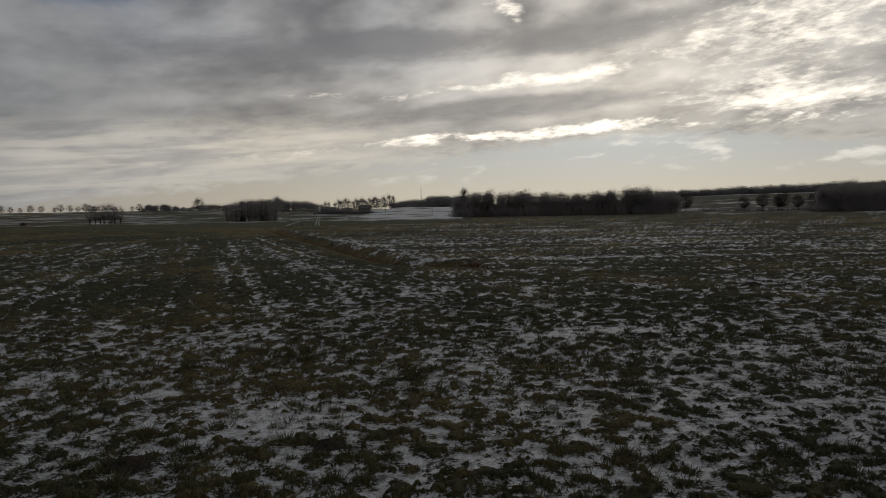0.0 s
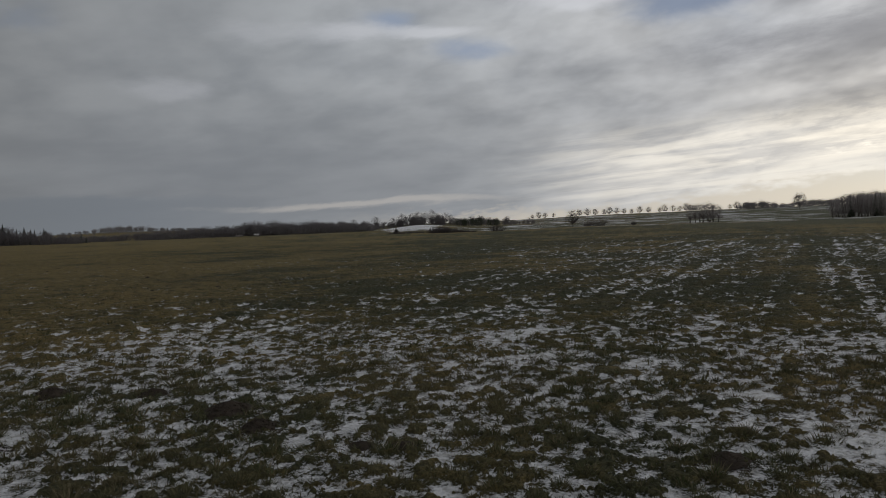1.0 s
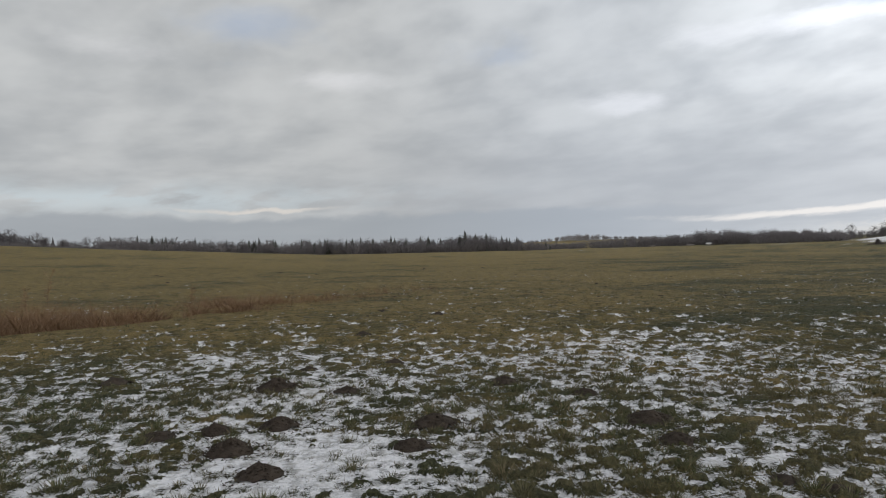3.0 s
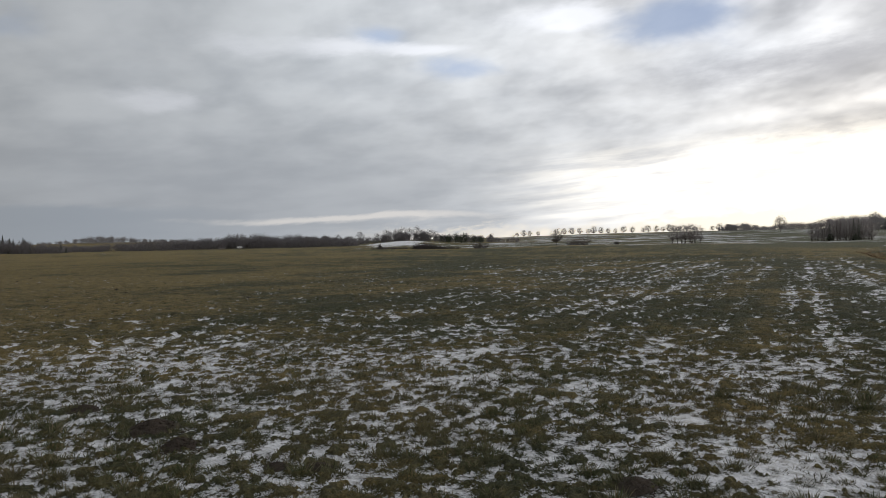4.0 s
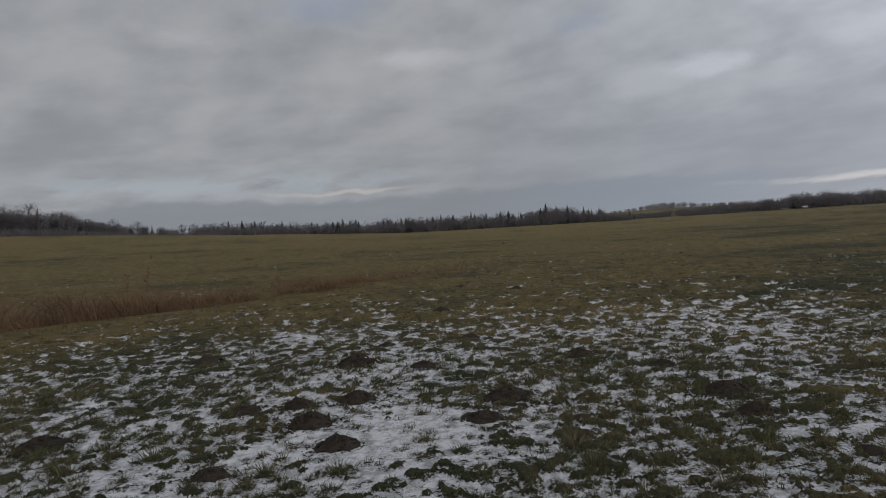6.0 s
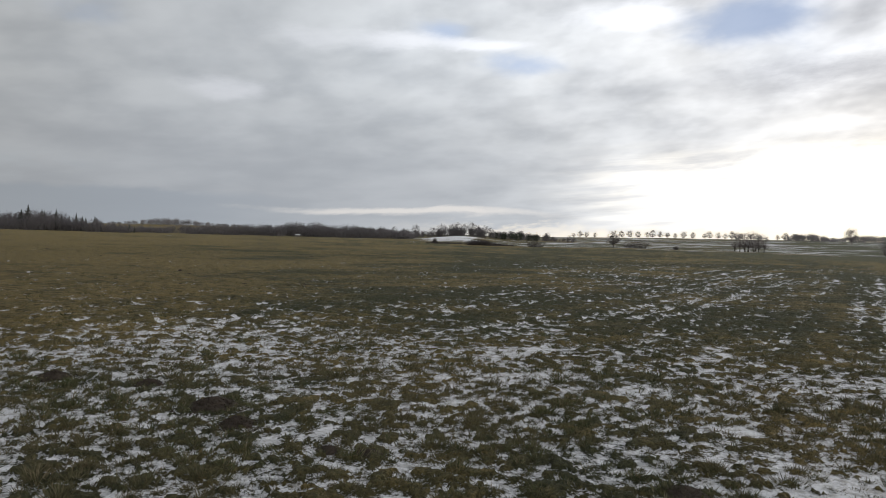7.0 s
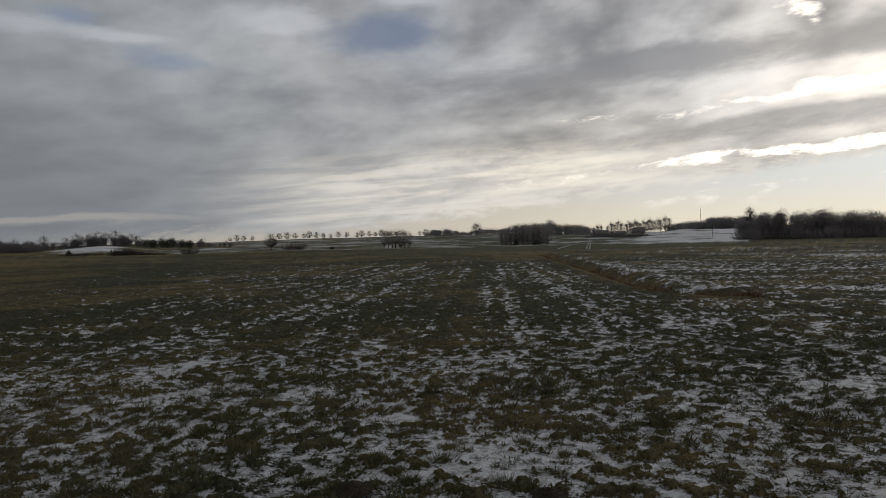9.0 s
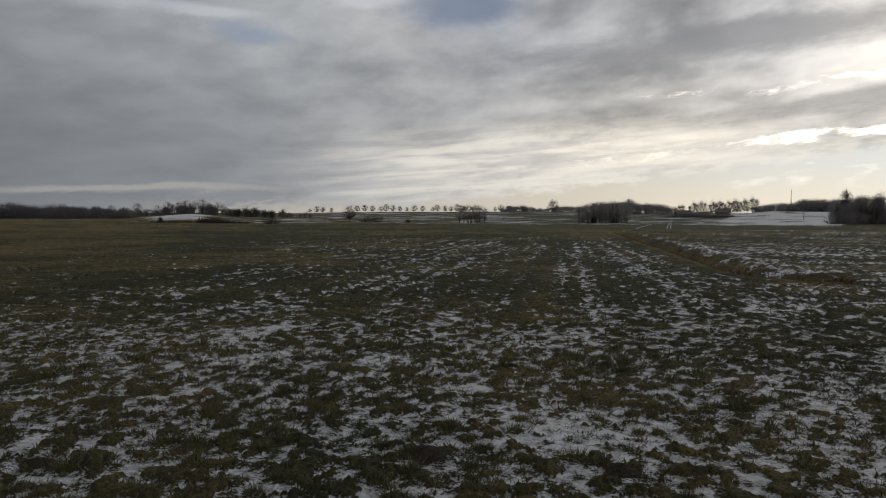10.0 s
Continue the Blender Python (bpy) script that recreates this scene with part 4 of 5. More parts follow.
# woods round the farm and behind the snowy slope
wood_of("slope_top_wood", FAR_BARE + UNIT_SHRUB[:2], 3.0, 8.6, 476, 500, 4.6, [(3, 8.2), (4.8, 8.8), (5.6, 8.2), (6.4, 5.8), (7.7, 5.8), (8.6, 5.2)], HAZED_FAR_TWIG, "low leafless wood on top of a snowy slope", 6, 1.7, 0.13)
wood_of("farm_wood", FAR_BARE, 14.6, 20.8, 600, 630, 6.0, [(14.6, 7), (15.7, 10), (16.9, 10.4), (17.6, 11), (17.95, 13.5), (18.3, 11), (19.2, 11.5), (20.8, 10)], HAZED_FAR_TWIG, "leafless wood on rising ground by the farm", 7, 1.2, 0.14)
wood_of("ridge_hedge", FAR_BARE + UNIT_SHRUB[:1], 21.5, 27.7, 820, 846, 6.5, [(21.5, 7.5), (22.5, 8), (23.3, 8.8), (24.4, 5.0), (25.3, 5.6), (26.4, 9.0), (27.7, 7.8)], HAZED_FAR_TWIG, "hedge of leafless trees along the ridge", 8, 1.6, 0.16)
wood_of("farm_scrub", UNIT_SHRUB, 10.2, 12.3, 396, 404, 1.6, [(10.2, 0.4), (10.8, 1.5), (11.6, 1.9), (12.3, 1.2)], HAZED_EDGE_TWIG, "dark scrub on a bank below the farm", 26, 1.2, 0.3)
wood_of("farm_hedge", UNIT_SHRUB + FAR_BARE[:2], 12.2, 15.0, 412, 420, 2.4, [(12.2, 2.0), (13.0, 2.6), (13.8, 3.2), (15.0, 2.2)], HAZED_EDGE_TWIG, "straggling grey hedge before the farm buildings", 27, 1.2, 0.35)
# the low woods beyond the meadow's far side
wood_of("hill_copse", FAR_BARE, 43.6, 61.0, 398, 424, 5.0, [(43.6, 2.6), (44.9, 2.6), (45.7, 4.0), (46.7, 3.8), (48, 5.2), (49.2, 5.0), (49.8, 4.0), (50.6, 5.6), (51.8, 6.2), (53.3, 6.0), (54.4, 5.2), (55.2, 4.2), (56.4, 4.4), (57.1, 3.6), (58.4, 5.0), (61, 5.6)], HAZED_EDGE_TWIG, "copse of leafless trees above a snowy hillside", 9, 1.35, 0.22)
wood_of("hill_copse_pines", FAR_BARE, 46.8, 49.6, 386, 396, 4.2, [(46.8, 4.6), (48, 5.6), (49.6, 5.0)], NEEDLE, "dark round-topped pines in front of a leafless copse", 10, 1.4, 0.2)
wood_of("meadow_edge_wood", FAR_BARE + UNIT_SHRUB, 57.0, 79.0, 345, 378, 5.4, [(57, 5.2), (61, 6.4), (66, 7.6), (68, 6.0), (71, 5.4), (74.5, 4.2), (79, 3.0)], HAZED_EDGE_TWIG, "low leafless wood along the meadow's far edge", 11, 1.5, 0.16)
wood_of("far_rise_wood", FAR_BARE, 70.0, 79.5, 760, 820, 11.0, [(70, 4), (73, 5), (74, 7), (76, 8), (78, 5), (79.5, 3)], HAZED_FAR_TWIG, "leafless wood on a distant rise, coloured pale for haze", 12, 1.6)
wood_of("spruce_plantation", UNIT_PINE, 78.6, 112.0, 318, 342, 7.5, [(78.6, 3.4), (80.5, 5.0), (83, 7.2), (84.5, 7.9), (86, 6.6), (92, 6.8), (98, 7.0), (104, 7.0), (112, 8.0)], HAZED_NEEDLE, "young spruce plantation with uneven spiky tops", 13, 1.3, 0.28)
wood_of("plantation_birches", FAR_BARE + UNIT_SHRUB, 78.6, 113.0, 310, 330, 5.0, [(78.6, 3.8), (80.5, 5.2), (83, 7.6), (84.5, 8.2), (86, 6.8), (92, 6.8), (98, 7.0), (104, 6.8), (112, 8.0)], HAZED_EDGE_TWIG, "leafless birches among young spruces", 14, 1.3, 0.2)
wood_of("rise_wood", UNIT_BARE + UNIT_PINE[:1], 108.5, 134.0, 238, 254, 4.5, [(108.5, 3.4), (111, 3.6), (114, 3.6), (117, 4.4), (120, 6.6), (122.5, 9.2), (125, 9.8), (134, 10.8)], HAZED_EDGE_TWIG, "dense dark wood behind a grassy rise", 15, 1.4, 0.08)
wood_of("rise_undergrowth", UNIT_SHRUB, 111.0, 134.0, 226, 250, 3.0, [(111, 1.8), (117, 2.4), (123, 4.0), (134, 4.6)], HAZED_EDGE_TWIG, "brushwood at the edge of the wood on the rise", 16, 0.8)
# hedges on the fields below the copse
wood_of("field_hedge", UNIT_SHRUB, 48.5, 51.9, 198, 204, 1.5, [(48.5, 0.6), (50, 1.2), (51.0, 2.3), (51.9, 1.9)], TWIG, "low dark hedge at the meadow's edge", 17, 1.2)
wood_of("farther_field_hedge", UNIT_SHRUB, 52.8, 55.2, 215, 219, 1.6, [(52.8, 0.9), (55.2, 1.0)], TWIG, "low dark hedge below a snowy hill", 18, 1.2)

# single trees
lone = make_tree("lone_tree", bare_tree_shape(11, 7.6, 0.48, 0.50, 0.50, 3600, 0.07, 1, 30, (0.03, 0.06), 0.02, 0.7, 0.75, 160), TWIG, "lone leafless spreading tree at the far edge of the meadow", "tree")
stand(lone, 40.45, 300, 20)
big = make_tree("great_tree", bare_tree_shape(8, 19.4, 0.29, 0.68, 0.31, 6500, 0.04, 1, 60, (0.025, 0.05), 0.016, 0.15, 0.95, 360), TWIG, "tall leafless rounded tree towering over the wood", "tree")
stand(big, 127.05, 242, 40, 1.0, 0.3)
big2 = make_tree("wood_edge_tree", bare_tree_shape(6, 11.6, 0.33, 0.70, 0.30, 2200, 0.05, 1, 20, (0.03, 0.06), 0.016, 0.5, 1.0, 120), HAZED_EDGE_TWIG, "leafless tree rising above the dark wood", "tree", "trees above the wood")
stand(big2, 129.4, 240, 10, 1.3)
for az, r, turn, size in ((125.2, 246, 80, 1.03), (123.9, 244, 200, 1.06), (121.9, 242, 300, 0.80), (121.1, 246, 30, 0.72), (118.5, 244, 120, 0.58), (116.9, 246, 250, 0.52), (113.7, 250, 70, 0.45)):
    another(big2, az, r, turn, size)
round_tree = make_tree("round_tree", bare_tree_shape(21, 13.2, 0.40, 0.50, 0.46, 3200, 0.2, 1, 16, (0.02, 0.05), 0.016, 0.5, 0.8, rim=0.36), HAZED_EDGE_TWIG, "round leafless tree on the ridge", "tree")
stand(round_tree, 23.9, 600, 0)
avenue = make_tree("avenue_tree", bare_tree_shape(31, 8.6, 0.50, 0.48, 0.52, 1500, 0.26, 1, 14, (0.03, 0.07), 0.014, 0.5, 0.8, rim=0.38), TWIG, "leafless roadside tree in a row along the ridge", "tree", "avenue trees on the ridge")
stand(avenue, 39.83, 880, 0)
for i, az in enumerate((43.6, 43.1, 42.6, 41.9, 39.2, 38.6, 37.93, 37.5, 36.9, 36.36, 35.8, 35.2, 34.5, 33.65, 33.3, 32.7, 32.2, 31.7, 31.4, 31.1, 28.6, 28.1, 27.5, 27.0)):
    another(avenue, az, 880 + 6 * math.sin(i), 77 * i, (0.66 if i < 4 else 0.72) + 0.46 * ((i * 37) % 10) / 10)

copse_tree = make_tree("copse_tree", bare_tree_shape(35, 9.4, 0.40, 0.55, 0.45, 1700, 0.10, 1, 16, (0.03, 0.07), 0.014, 0.8, 0.7), HAZED_EDGE_TWIG, "round leafless tree standing above the copse", "tree", "trees of the hill copse")
stand(copse_tree, 51.8, 404, 0, 1.0)
for i, (az, size) in enumerate(((56.4, 0.82), (55.0, 0.66), (54.3, 0.86), (53.5, 0.86), (53.0, 0.92), (52.4, 0.88), (51.3, 0.78), (50.7, 0.82), (50.3, 0.7), (45.7, 0.58), (58.2, 0.7), (54.0, 0.75), (43.9, 0.46))):
    another(copse_tree, az, 400 + 3 * (i % 4), 67 * i, size)

alder = make_tree("grove_tree", bare_tree_shape(41, 8.3, 0.30, 0.54, 0.44, 1900, 0.10, 3, reach=(0.025, 0.05), rim=0.38), HAZED_TWIG, "leafless many-stemmed tree in a small grove", "tree", "trees of the small grove")
stand(alder, 30.5, 300, 0)
for i, (az, r, size) in enumerate(((31.45, 301, 0.86), (31.1, 297, 0.95), (30.8, 304, 1.0), (30.2, 299, 1.04), (29.85, 303, 0.96), (29.45, 300, 0.9), (30.0, 306, 1.0))):
    another(alder, az, r, 50 * i, size)
pine_grove = make_tree("dark_grove_tree", bare_tree_shape(51, 9.0, 0.33, 0.52, 0.46, 1900, 0.10, 2, reach=(0.025, 0.05), rim=0.38), HAZED_TWIG, "dark leafless tree in a dense grove on the field", "tree", "trees of the dark grove")
stand(pine_grove, 20.0, 300, 0)
for i in range(20):
    another(pine_grove, 21.8 - 3.7 * ((i * 7) % 20) / 19, 293 + 5 * (i % 4), 63 * i, 0.88 + 0.25 * ((i * 5) % 7) / 7)
spruce = make_tree("grove_spruce", conifer_shape(61, 8.4, 1.7), NEEDLE, "dark spruce standing in the grove", "tree", "spruces of the dark grove")
stand(spruce, 19.2, 296, 0)
for i, (az, size) in enumerate(((20.7, 0.98), (18.9, 1.04))):
    another(spruce, az, 297 + i, 90 * i, size)
tip_pine = make_tree("wood_corner_pine", bare_tree_shape(62, 12.4, 0.20, 0.72, 0.27, 1500, 0.12, 1, 16, (0.02, 0.06), 0.014, 2.2, 1.0), NEEDLE, "ragged dark pine at the corner of the bare wood", "tree")
stand(tip_pine, 2.9, 273, 0, 0.97)
gap_tree = make_tree("gap_tree", bare_tree_shape(71, 7.0, 0.42, 0.56, 0.44, 2600, 0.10, rim=0.38), TWIG, "leafless tree at the edge of the field below a snowy hill", "tree", "trees in the gap")
stand(gap_tree, -14.5, 284, 0, 1.1)
for i, (az, size) in enumerate(((-18.65, 0.9), (-19.9, 1.0), (-21.2, 1.1), (-21.0, 0.9), (-22.3, 0.92), (-23.3, 1.0))):
    another(gap_tree, az, 286 + 2 * i, 70 * i, size)
poplar = make_tree("farm_poplar", bare_tree_shape(81, 8.2, 0.22, 0.53, 0.47, 1300, 0.17, 1, 10, (0.03, 0.06), 0.012), HAZED_EDGE_TWIG, "slender leafless tree by the farm", "tree", "slender farm trees")
stand(poplar, 13.4, 452, 0, 0.8)
for i, az in enumerate((13.9, 13.1, 12.9, 12.6, 12.3, 11.95, 11.75, 11.55, 11.3, 11.1, 10.9, 10.65, 10.4, 10.2, 10.0, 9.8, 9.55, 9.35, 9.0, 8.7, 14.2)):
    another(poplar, az, 455 + 4 * (i % 3), 80 * i, 0.88 + 0.3 * ((i * 3) % 5) / 5)


def field_shrub(name, az, r, high, wide, label, seed):
    sp = shrub_shape(seed, high, wide, 150, 0.07)
    ob = tagged(new(name, sp.mesh(name, TWIG)), label, "shrub")
    stand(ob, az, r)
    return ob


field_shrub("wide_shrub", 39.2, 300, 3.0, 4.8, "wide leafless shrub beside the lone tree", 1)
field_shrub("broad_shrub", 38.4, 302, 4.6, 6.4, "broad leafless thicket beside the lone tree", 2)
field_shrub("dark_shrub", 46.65, 196, 2.3, 4.0, "dark rounded shrub at the meadow's edge", 3)
field_shrub("small_field_shrub", 54.8, 218, 2.2, 1.0, "small dark shrub below a snowy hill", 4)
field_shrub("slope_shrub", 35.7, 290, 1.6, 1.8, "small leafless shrub on the far field", 5)


# ------------------------------------------------------------------ poles, mast and farm
def part(name, bm_or_mesh, mat, parent, label=""):
    if isinstance(bm_or_mesh, bmesh.types.BMesh):
        me = bpy.data.meshes.new(name)
        bm_or_mesh.to_mesh(me)
        bm_or_mesh.free()
        me.materials.append(mat)
    else:
        me = bm_or_mesh
    ob = new(name, me)
    ob.parent = parent
    return tagged(ob, label)


def beam(p0, p1, r0, r1, mat, name, sides=8):
    h = Heap()
    h.tube(Vector(p0), Vector(p1), r0, r1, sides)
    h.add(*cap(Vector(p1), r1, Vector(p1) - Vector(p0), sides))
    return h.mesh(name, mat)


def cap(p, r, axis, sides):
    axis = axis.normalized()
    ref = Vector((0, 0, 1)) if abs(axis.z) < 0.9 else Vector((1, 0, 0))
    u = axis.cross(ref).normalized()
    v = axis.cross(u)
    ring = [p + (u * math.cos(math.tau * i / sides) + v * math.sin(math.tau * i / sides)) * r for i in range(sides)]
    return ring + [p + axis * r * 0.3], [(i, (i + 1) % sides, sides) for i in range(sides)]


def utility_pole(az, r, high, label, turn):
    ob = tagged(new("utility_pole"), label, "utility pole", "poles of the power line")
    part("pole", beam((0, 0, -0.4), (0, 0, high), 0.11, 0.08, BARK, "pole"), BARK, ob)
    arm = part("crossarm", beam((-0.75, 0.12, high - 0.5), (0.75, 0.12, high - 0.5), 0.06, 0.06, STEEL, "crossarm", 4), STEEL, ob)
    for x in (-0.65, 0.0, 0.65):
        part("insulator", beam((x, 0.12, high - 0.46), (x, 0.12, high - 0.2), 0.05, 0.035, CERAMIC, "insulator", 6), CERAMIC, arm)
    return stand(ob, az, r, turn)


def a_frame_pylon(az, r, high, spread, turn):
    ob = tagged(new("a_frame_pylon"), "tall two-legged timber power pole on a grassy rise", "power pole", "poles of the power line")
    for s in (-1, 1):
        part("leg", beam((s * spread / 2, 0, -0.5), (s * 0.16, 0, high - 0.6), 0.12, 0.08, BARK, "leg"), BARK, ob)
    for k in (0.38, 0.66):
        w = spread / 2 * (1 - k) + 0.16 * k
        part("brace", beam((-w, 0, high * k), (w, 0, high * k), 0.06, 0.06, BARK, "brace", 6), BARK, ob)
    head = part("crossarm", beam((-0.85, 0, high - 0.5), (0.85, 0, high - 0.5), 0.08, 0.08, STEEL, "crossarm", 4), STEEL, ob)
    for x in (-0.8, 0.0, 0.8):
        part("insulator", beam((x, 0, high - 0.45), (x, 0, high - 0.05), 0.07, 0.05, CERAMIC, "insulator", 6), CERAMIC, head)
    return stand(ob, az, r, turn)


utility_pole(5.55, 330, 5.6, "weathered timber utility pole below the snowy slope", 5)
utility_pole(9.35, 390, 5.0, "weathered timber utility pole by the farm track", 9)
a_frame_pylon(125.95, 196, 10.2, 2.7, 126)
utility_pole(123.3, 202, 7.2, "timber utility pole on a grassy rise before the wood", 123)
utility_pole(120.3, 204, 4.2, "short timber utility pole on a grassy rise", 120)


def lattice_mast(az, r, high):
    ob = tagged(new("radio_mast"), "slim steel lattice mast behind the distant wood", "mast")
    feet = [(0.7, 0.0), (-0.35, 0.6), (-0.35, -0.6)]
    for x, y in feet:
        part("leg", beam((x, y, -0.3), (x * 0.3, y * 0.3, high), 0.09, 0.06, STEEL, "leg", 5), STEEL, ob)
    n = 10
    for i in range(n):
        k0, k1 = i / n, (i + 1) / n
        for (x0, y0), (x1, y1) in zip(feet, feet[1:] + feet[:1]):
            s0, s1 = 1 - 0.7 * k0, 1 - 0.7 * k1
            part("strut", beam((x0 * s0, y0 * s0, high * k0), (x1 * s1, y1 * s1, high * k1), 0.05, 0.05, STEEL, "strut", 4), STEEL, ob)
    part("antenna", beam((0, 0, high), (0, 0, high + 2.5), 0.06, 0.03, STEEL, "antenna", 5), STEEL, ob)
    return stand(ob, az, r)


lattice_mast(6.42, 700, 19)


def box_bm(x0, x1, y0, y1, z0, z1):
    bm = bmesh.new()
    bmesh.ops.create_cube(bm, size=1.0, matrix=Matrix.Translation(((x0 + x1) / 2, (y0 + y1) / 2, (z0 + z1) / 2)) @ Matrix.Diagonal((x1 - x0, y1 - y0, z1 - z0, 1)))
    return bm


def gabled_house(name, az, r, long, deep, wall_h, roof_h, wall_mat, roof_mat, label, category, turn=0.0, windows=4, chimney=True):
    """A gabled building whose long side faces the meadow."""
    ob = tagged(new(name), label, category)
    bm = bmesh.new()
    x, y = long / 2, deep / 2
    lo = [bm.verts.new(q) for q in ((-x, -y, -0.6), (x, -y, -0.6), (x, y, -0.6), (-x, y, -0.6))]
    hi = [bm.verts.new(q) for q in ((-x, -y, wall_h), (x, -y, wall_h), (x, y, wall_h), (-x, y, wall_h))]
    rl, rr = bm.verts.new((-x, 0, wall_h + roof_h)), bm.verts.new((x, 0, wall_h + roof_h))
    bm.faces.new((lo[0], lo[1], hi[1], hi[0]))
    bm.faces.new((lo[2], lo[3], hi[3], hi[2]))
    bm.faces.new((lo[1], lo[2], hi[2], rr, hi[1]))
    bm.faces.new((lo[3], lo[0], hi[0], rl, hi[3]))
    part("wall", bm, wall_mat, ob)
    for s in (-1, 1):
        bm = bmesh.new()
        k = 0.35
        e = wall_h - roof_h * k / y
        t = 0.22
        pts = [(-x - 0.4, s * (y + k), e), (x + 0.4, s * (y + k), e), (x + 0.4, 0, wall_h + roof_h), (-x - 0.4, 0, wall_h + roof_h)]
        low = [bm.verts.new(q) for q in pts]
        up = [bm.verts.new((a, b, c + t)) for a, b, c in pts]
        for i in range(4):
            bm.faces.new((low[i], low[(i + 1) % 4], up[(i + 1) % 4], up[i]))
        bm.faces.new(low[::-1])
        bm.faces.new(up)
        part("roof_slope", bm, roof_mat, ob)
    for i in range(windows):
        cx = -x + long * (i + 0.5) / windows
        w = part("window", box_bm(cx - 0.55, cx + 0.55, -y - 0.06, -y + 0.05, wall_h * 0.35, wall_h * 0.8), PLASTER, ob)
        part("pane", box_bm(cx - 0.45, cx + 0.45, -y - 0.08, -y - 0.02, wall_h * 0.35 + 0.1, wall_h * 0.8 - 0.1), PANE, w)
    if chimney:
        part("chimney", box_bm(-x * 0.3 - 0.3, -x * 0.3 + 0.3, -0.3, 0.3, wall_h + roof_h * 0.5, wall_h + roof_h + 0.9), BRICK, ob)
    return stand(ob, az, r, az + turn)


gabled_house("farmhouse", 13.9, 430, 8.0, 6.5, 1.8, 1.9, HAZED_WALL, HAZED_ROOF, "grey-brown farmhouse with a dark gabled roof", "house", 12, 4)
gabled_house("barn", 11.0, 436, 7.0, 6.0, 2.2, 2.0, HAZED_WALL, HAZED_ROOF, "long weathered barn with a dark roof", "barn", -6, 3, False)
gabled_house("low_shed", 12.4, 432, 5.5, 4.0, 1.4, 1.2, HAZED_WALL, HAZED_ROOF, "low grey-brown shed between farm buildings", "shed", 0, 2, False)
gabled_house("garden_shed", 67.2, 332, 2.6, 2.0, 0.35, 0.12, TIMBER, HAZED_ROOF, "small timber shed with a grey roof before the wood", "shed", 0, 2, False)
gabled_house("garden_hut", 65.9, 336, 1.6, 2.0, 0.75, 0.2, HAZED_WALL, SNOWY_ROOF, "small pale hut with a snowy roof before the wood", "hut", 4, 1, False)
gabled_house("far_hut", 70.0, 340, 2.0, 2.0, 0.32, 0.1, TIMBER, HAZED_ROOF, "tiny timber hut with a grey roof before the wood", "hut", -4, 1, False)


def snow_line(name, line, width, label):
    """A narrow strip of snow lying in a wheel rut, a little uneven in width."""
    rnd = random.Random(len(label))
    verts, faces = [], []
    pts = [Vector((*spot(a, r), 0)) for a, r in line]
    rows = []
    for p, q in zip(pts, pts[1:]):
        n = max(2, int((q - p).length / 3))
        rows += [(p.lerp(q, i / n), (q - p).normalized()) for i in range(n)]
    for p, d in rows:
        side = Vector((-d.y, d.x, 0)) * width * 0.5 * rnd.uniform(0.6, 1.3)
        for q in (p - side, p, p + side):
            verts.append((q.x, q.y, ground_at(q.x, q.y) + (0.09 if q is p else 0.02)))
    for i in range(len(rows) - 1):
        k = 3 * i
        faces += [(k, k + 1, k + 4, k + 3), (k + 1, k + 2, k + 5, k + 4)]
    me = mesh_from(name, np.array(verts), np.array(faces), SNOWY_ROOF)
    return tagged(new(name, me), label, "snow track", kind="structure")

TRACK = "thin snow-filled wheel rut running across the far field"
snow_line("wheel_rut_snow", [(15.06, 134), (14.99, 190), (14.87, 300), (14.80, 430)], 0.2, TRACK)
snow_line("wheel_rut_snow", [(14.80, 134), (14.77, 190), (14.72, 300), (14.68, 430)], 0.2, TRACK)
snow_line("field_path_snow", [(17.4, 133), (16.9, 165), (16.2, 240)], 0.3, "snow-filled path slanting across the far field")



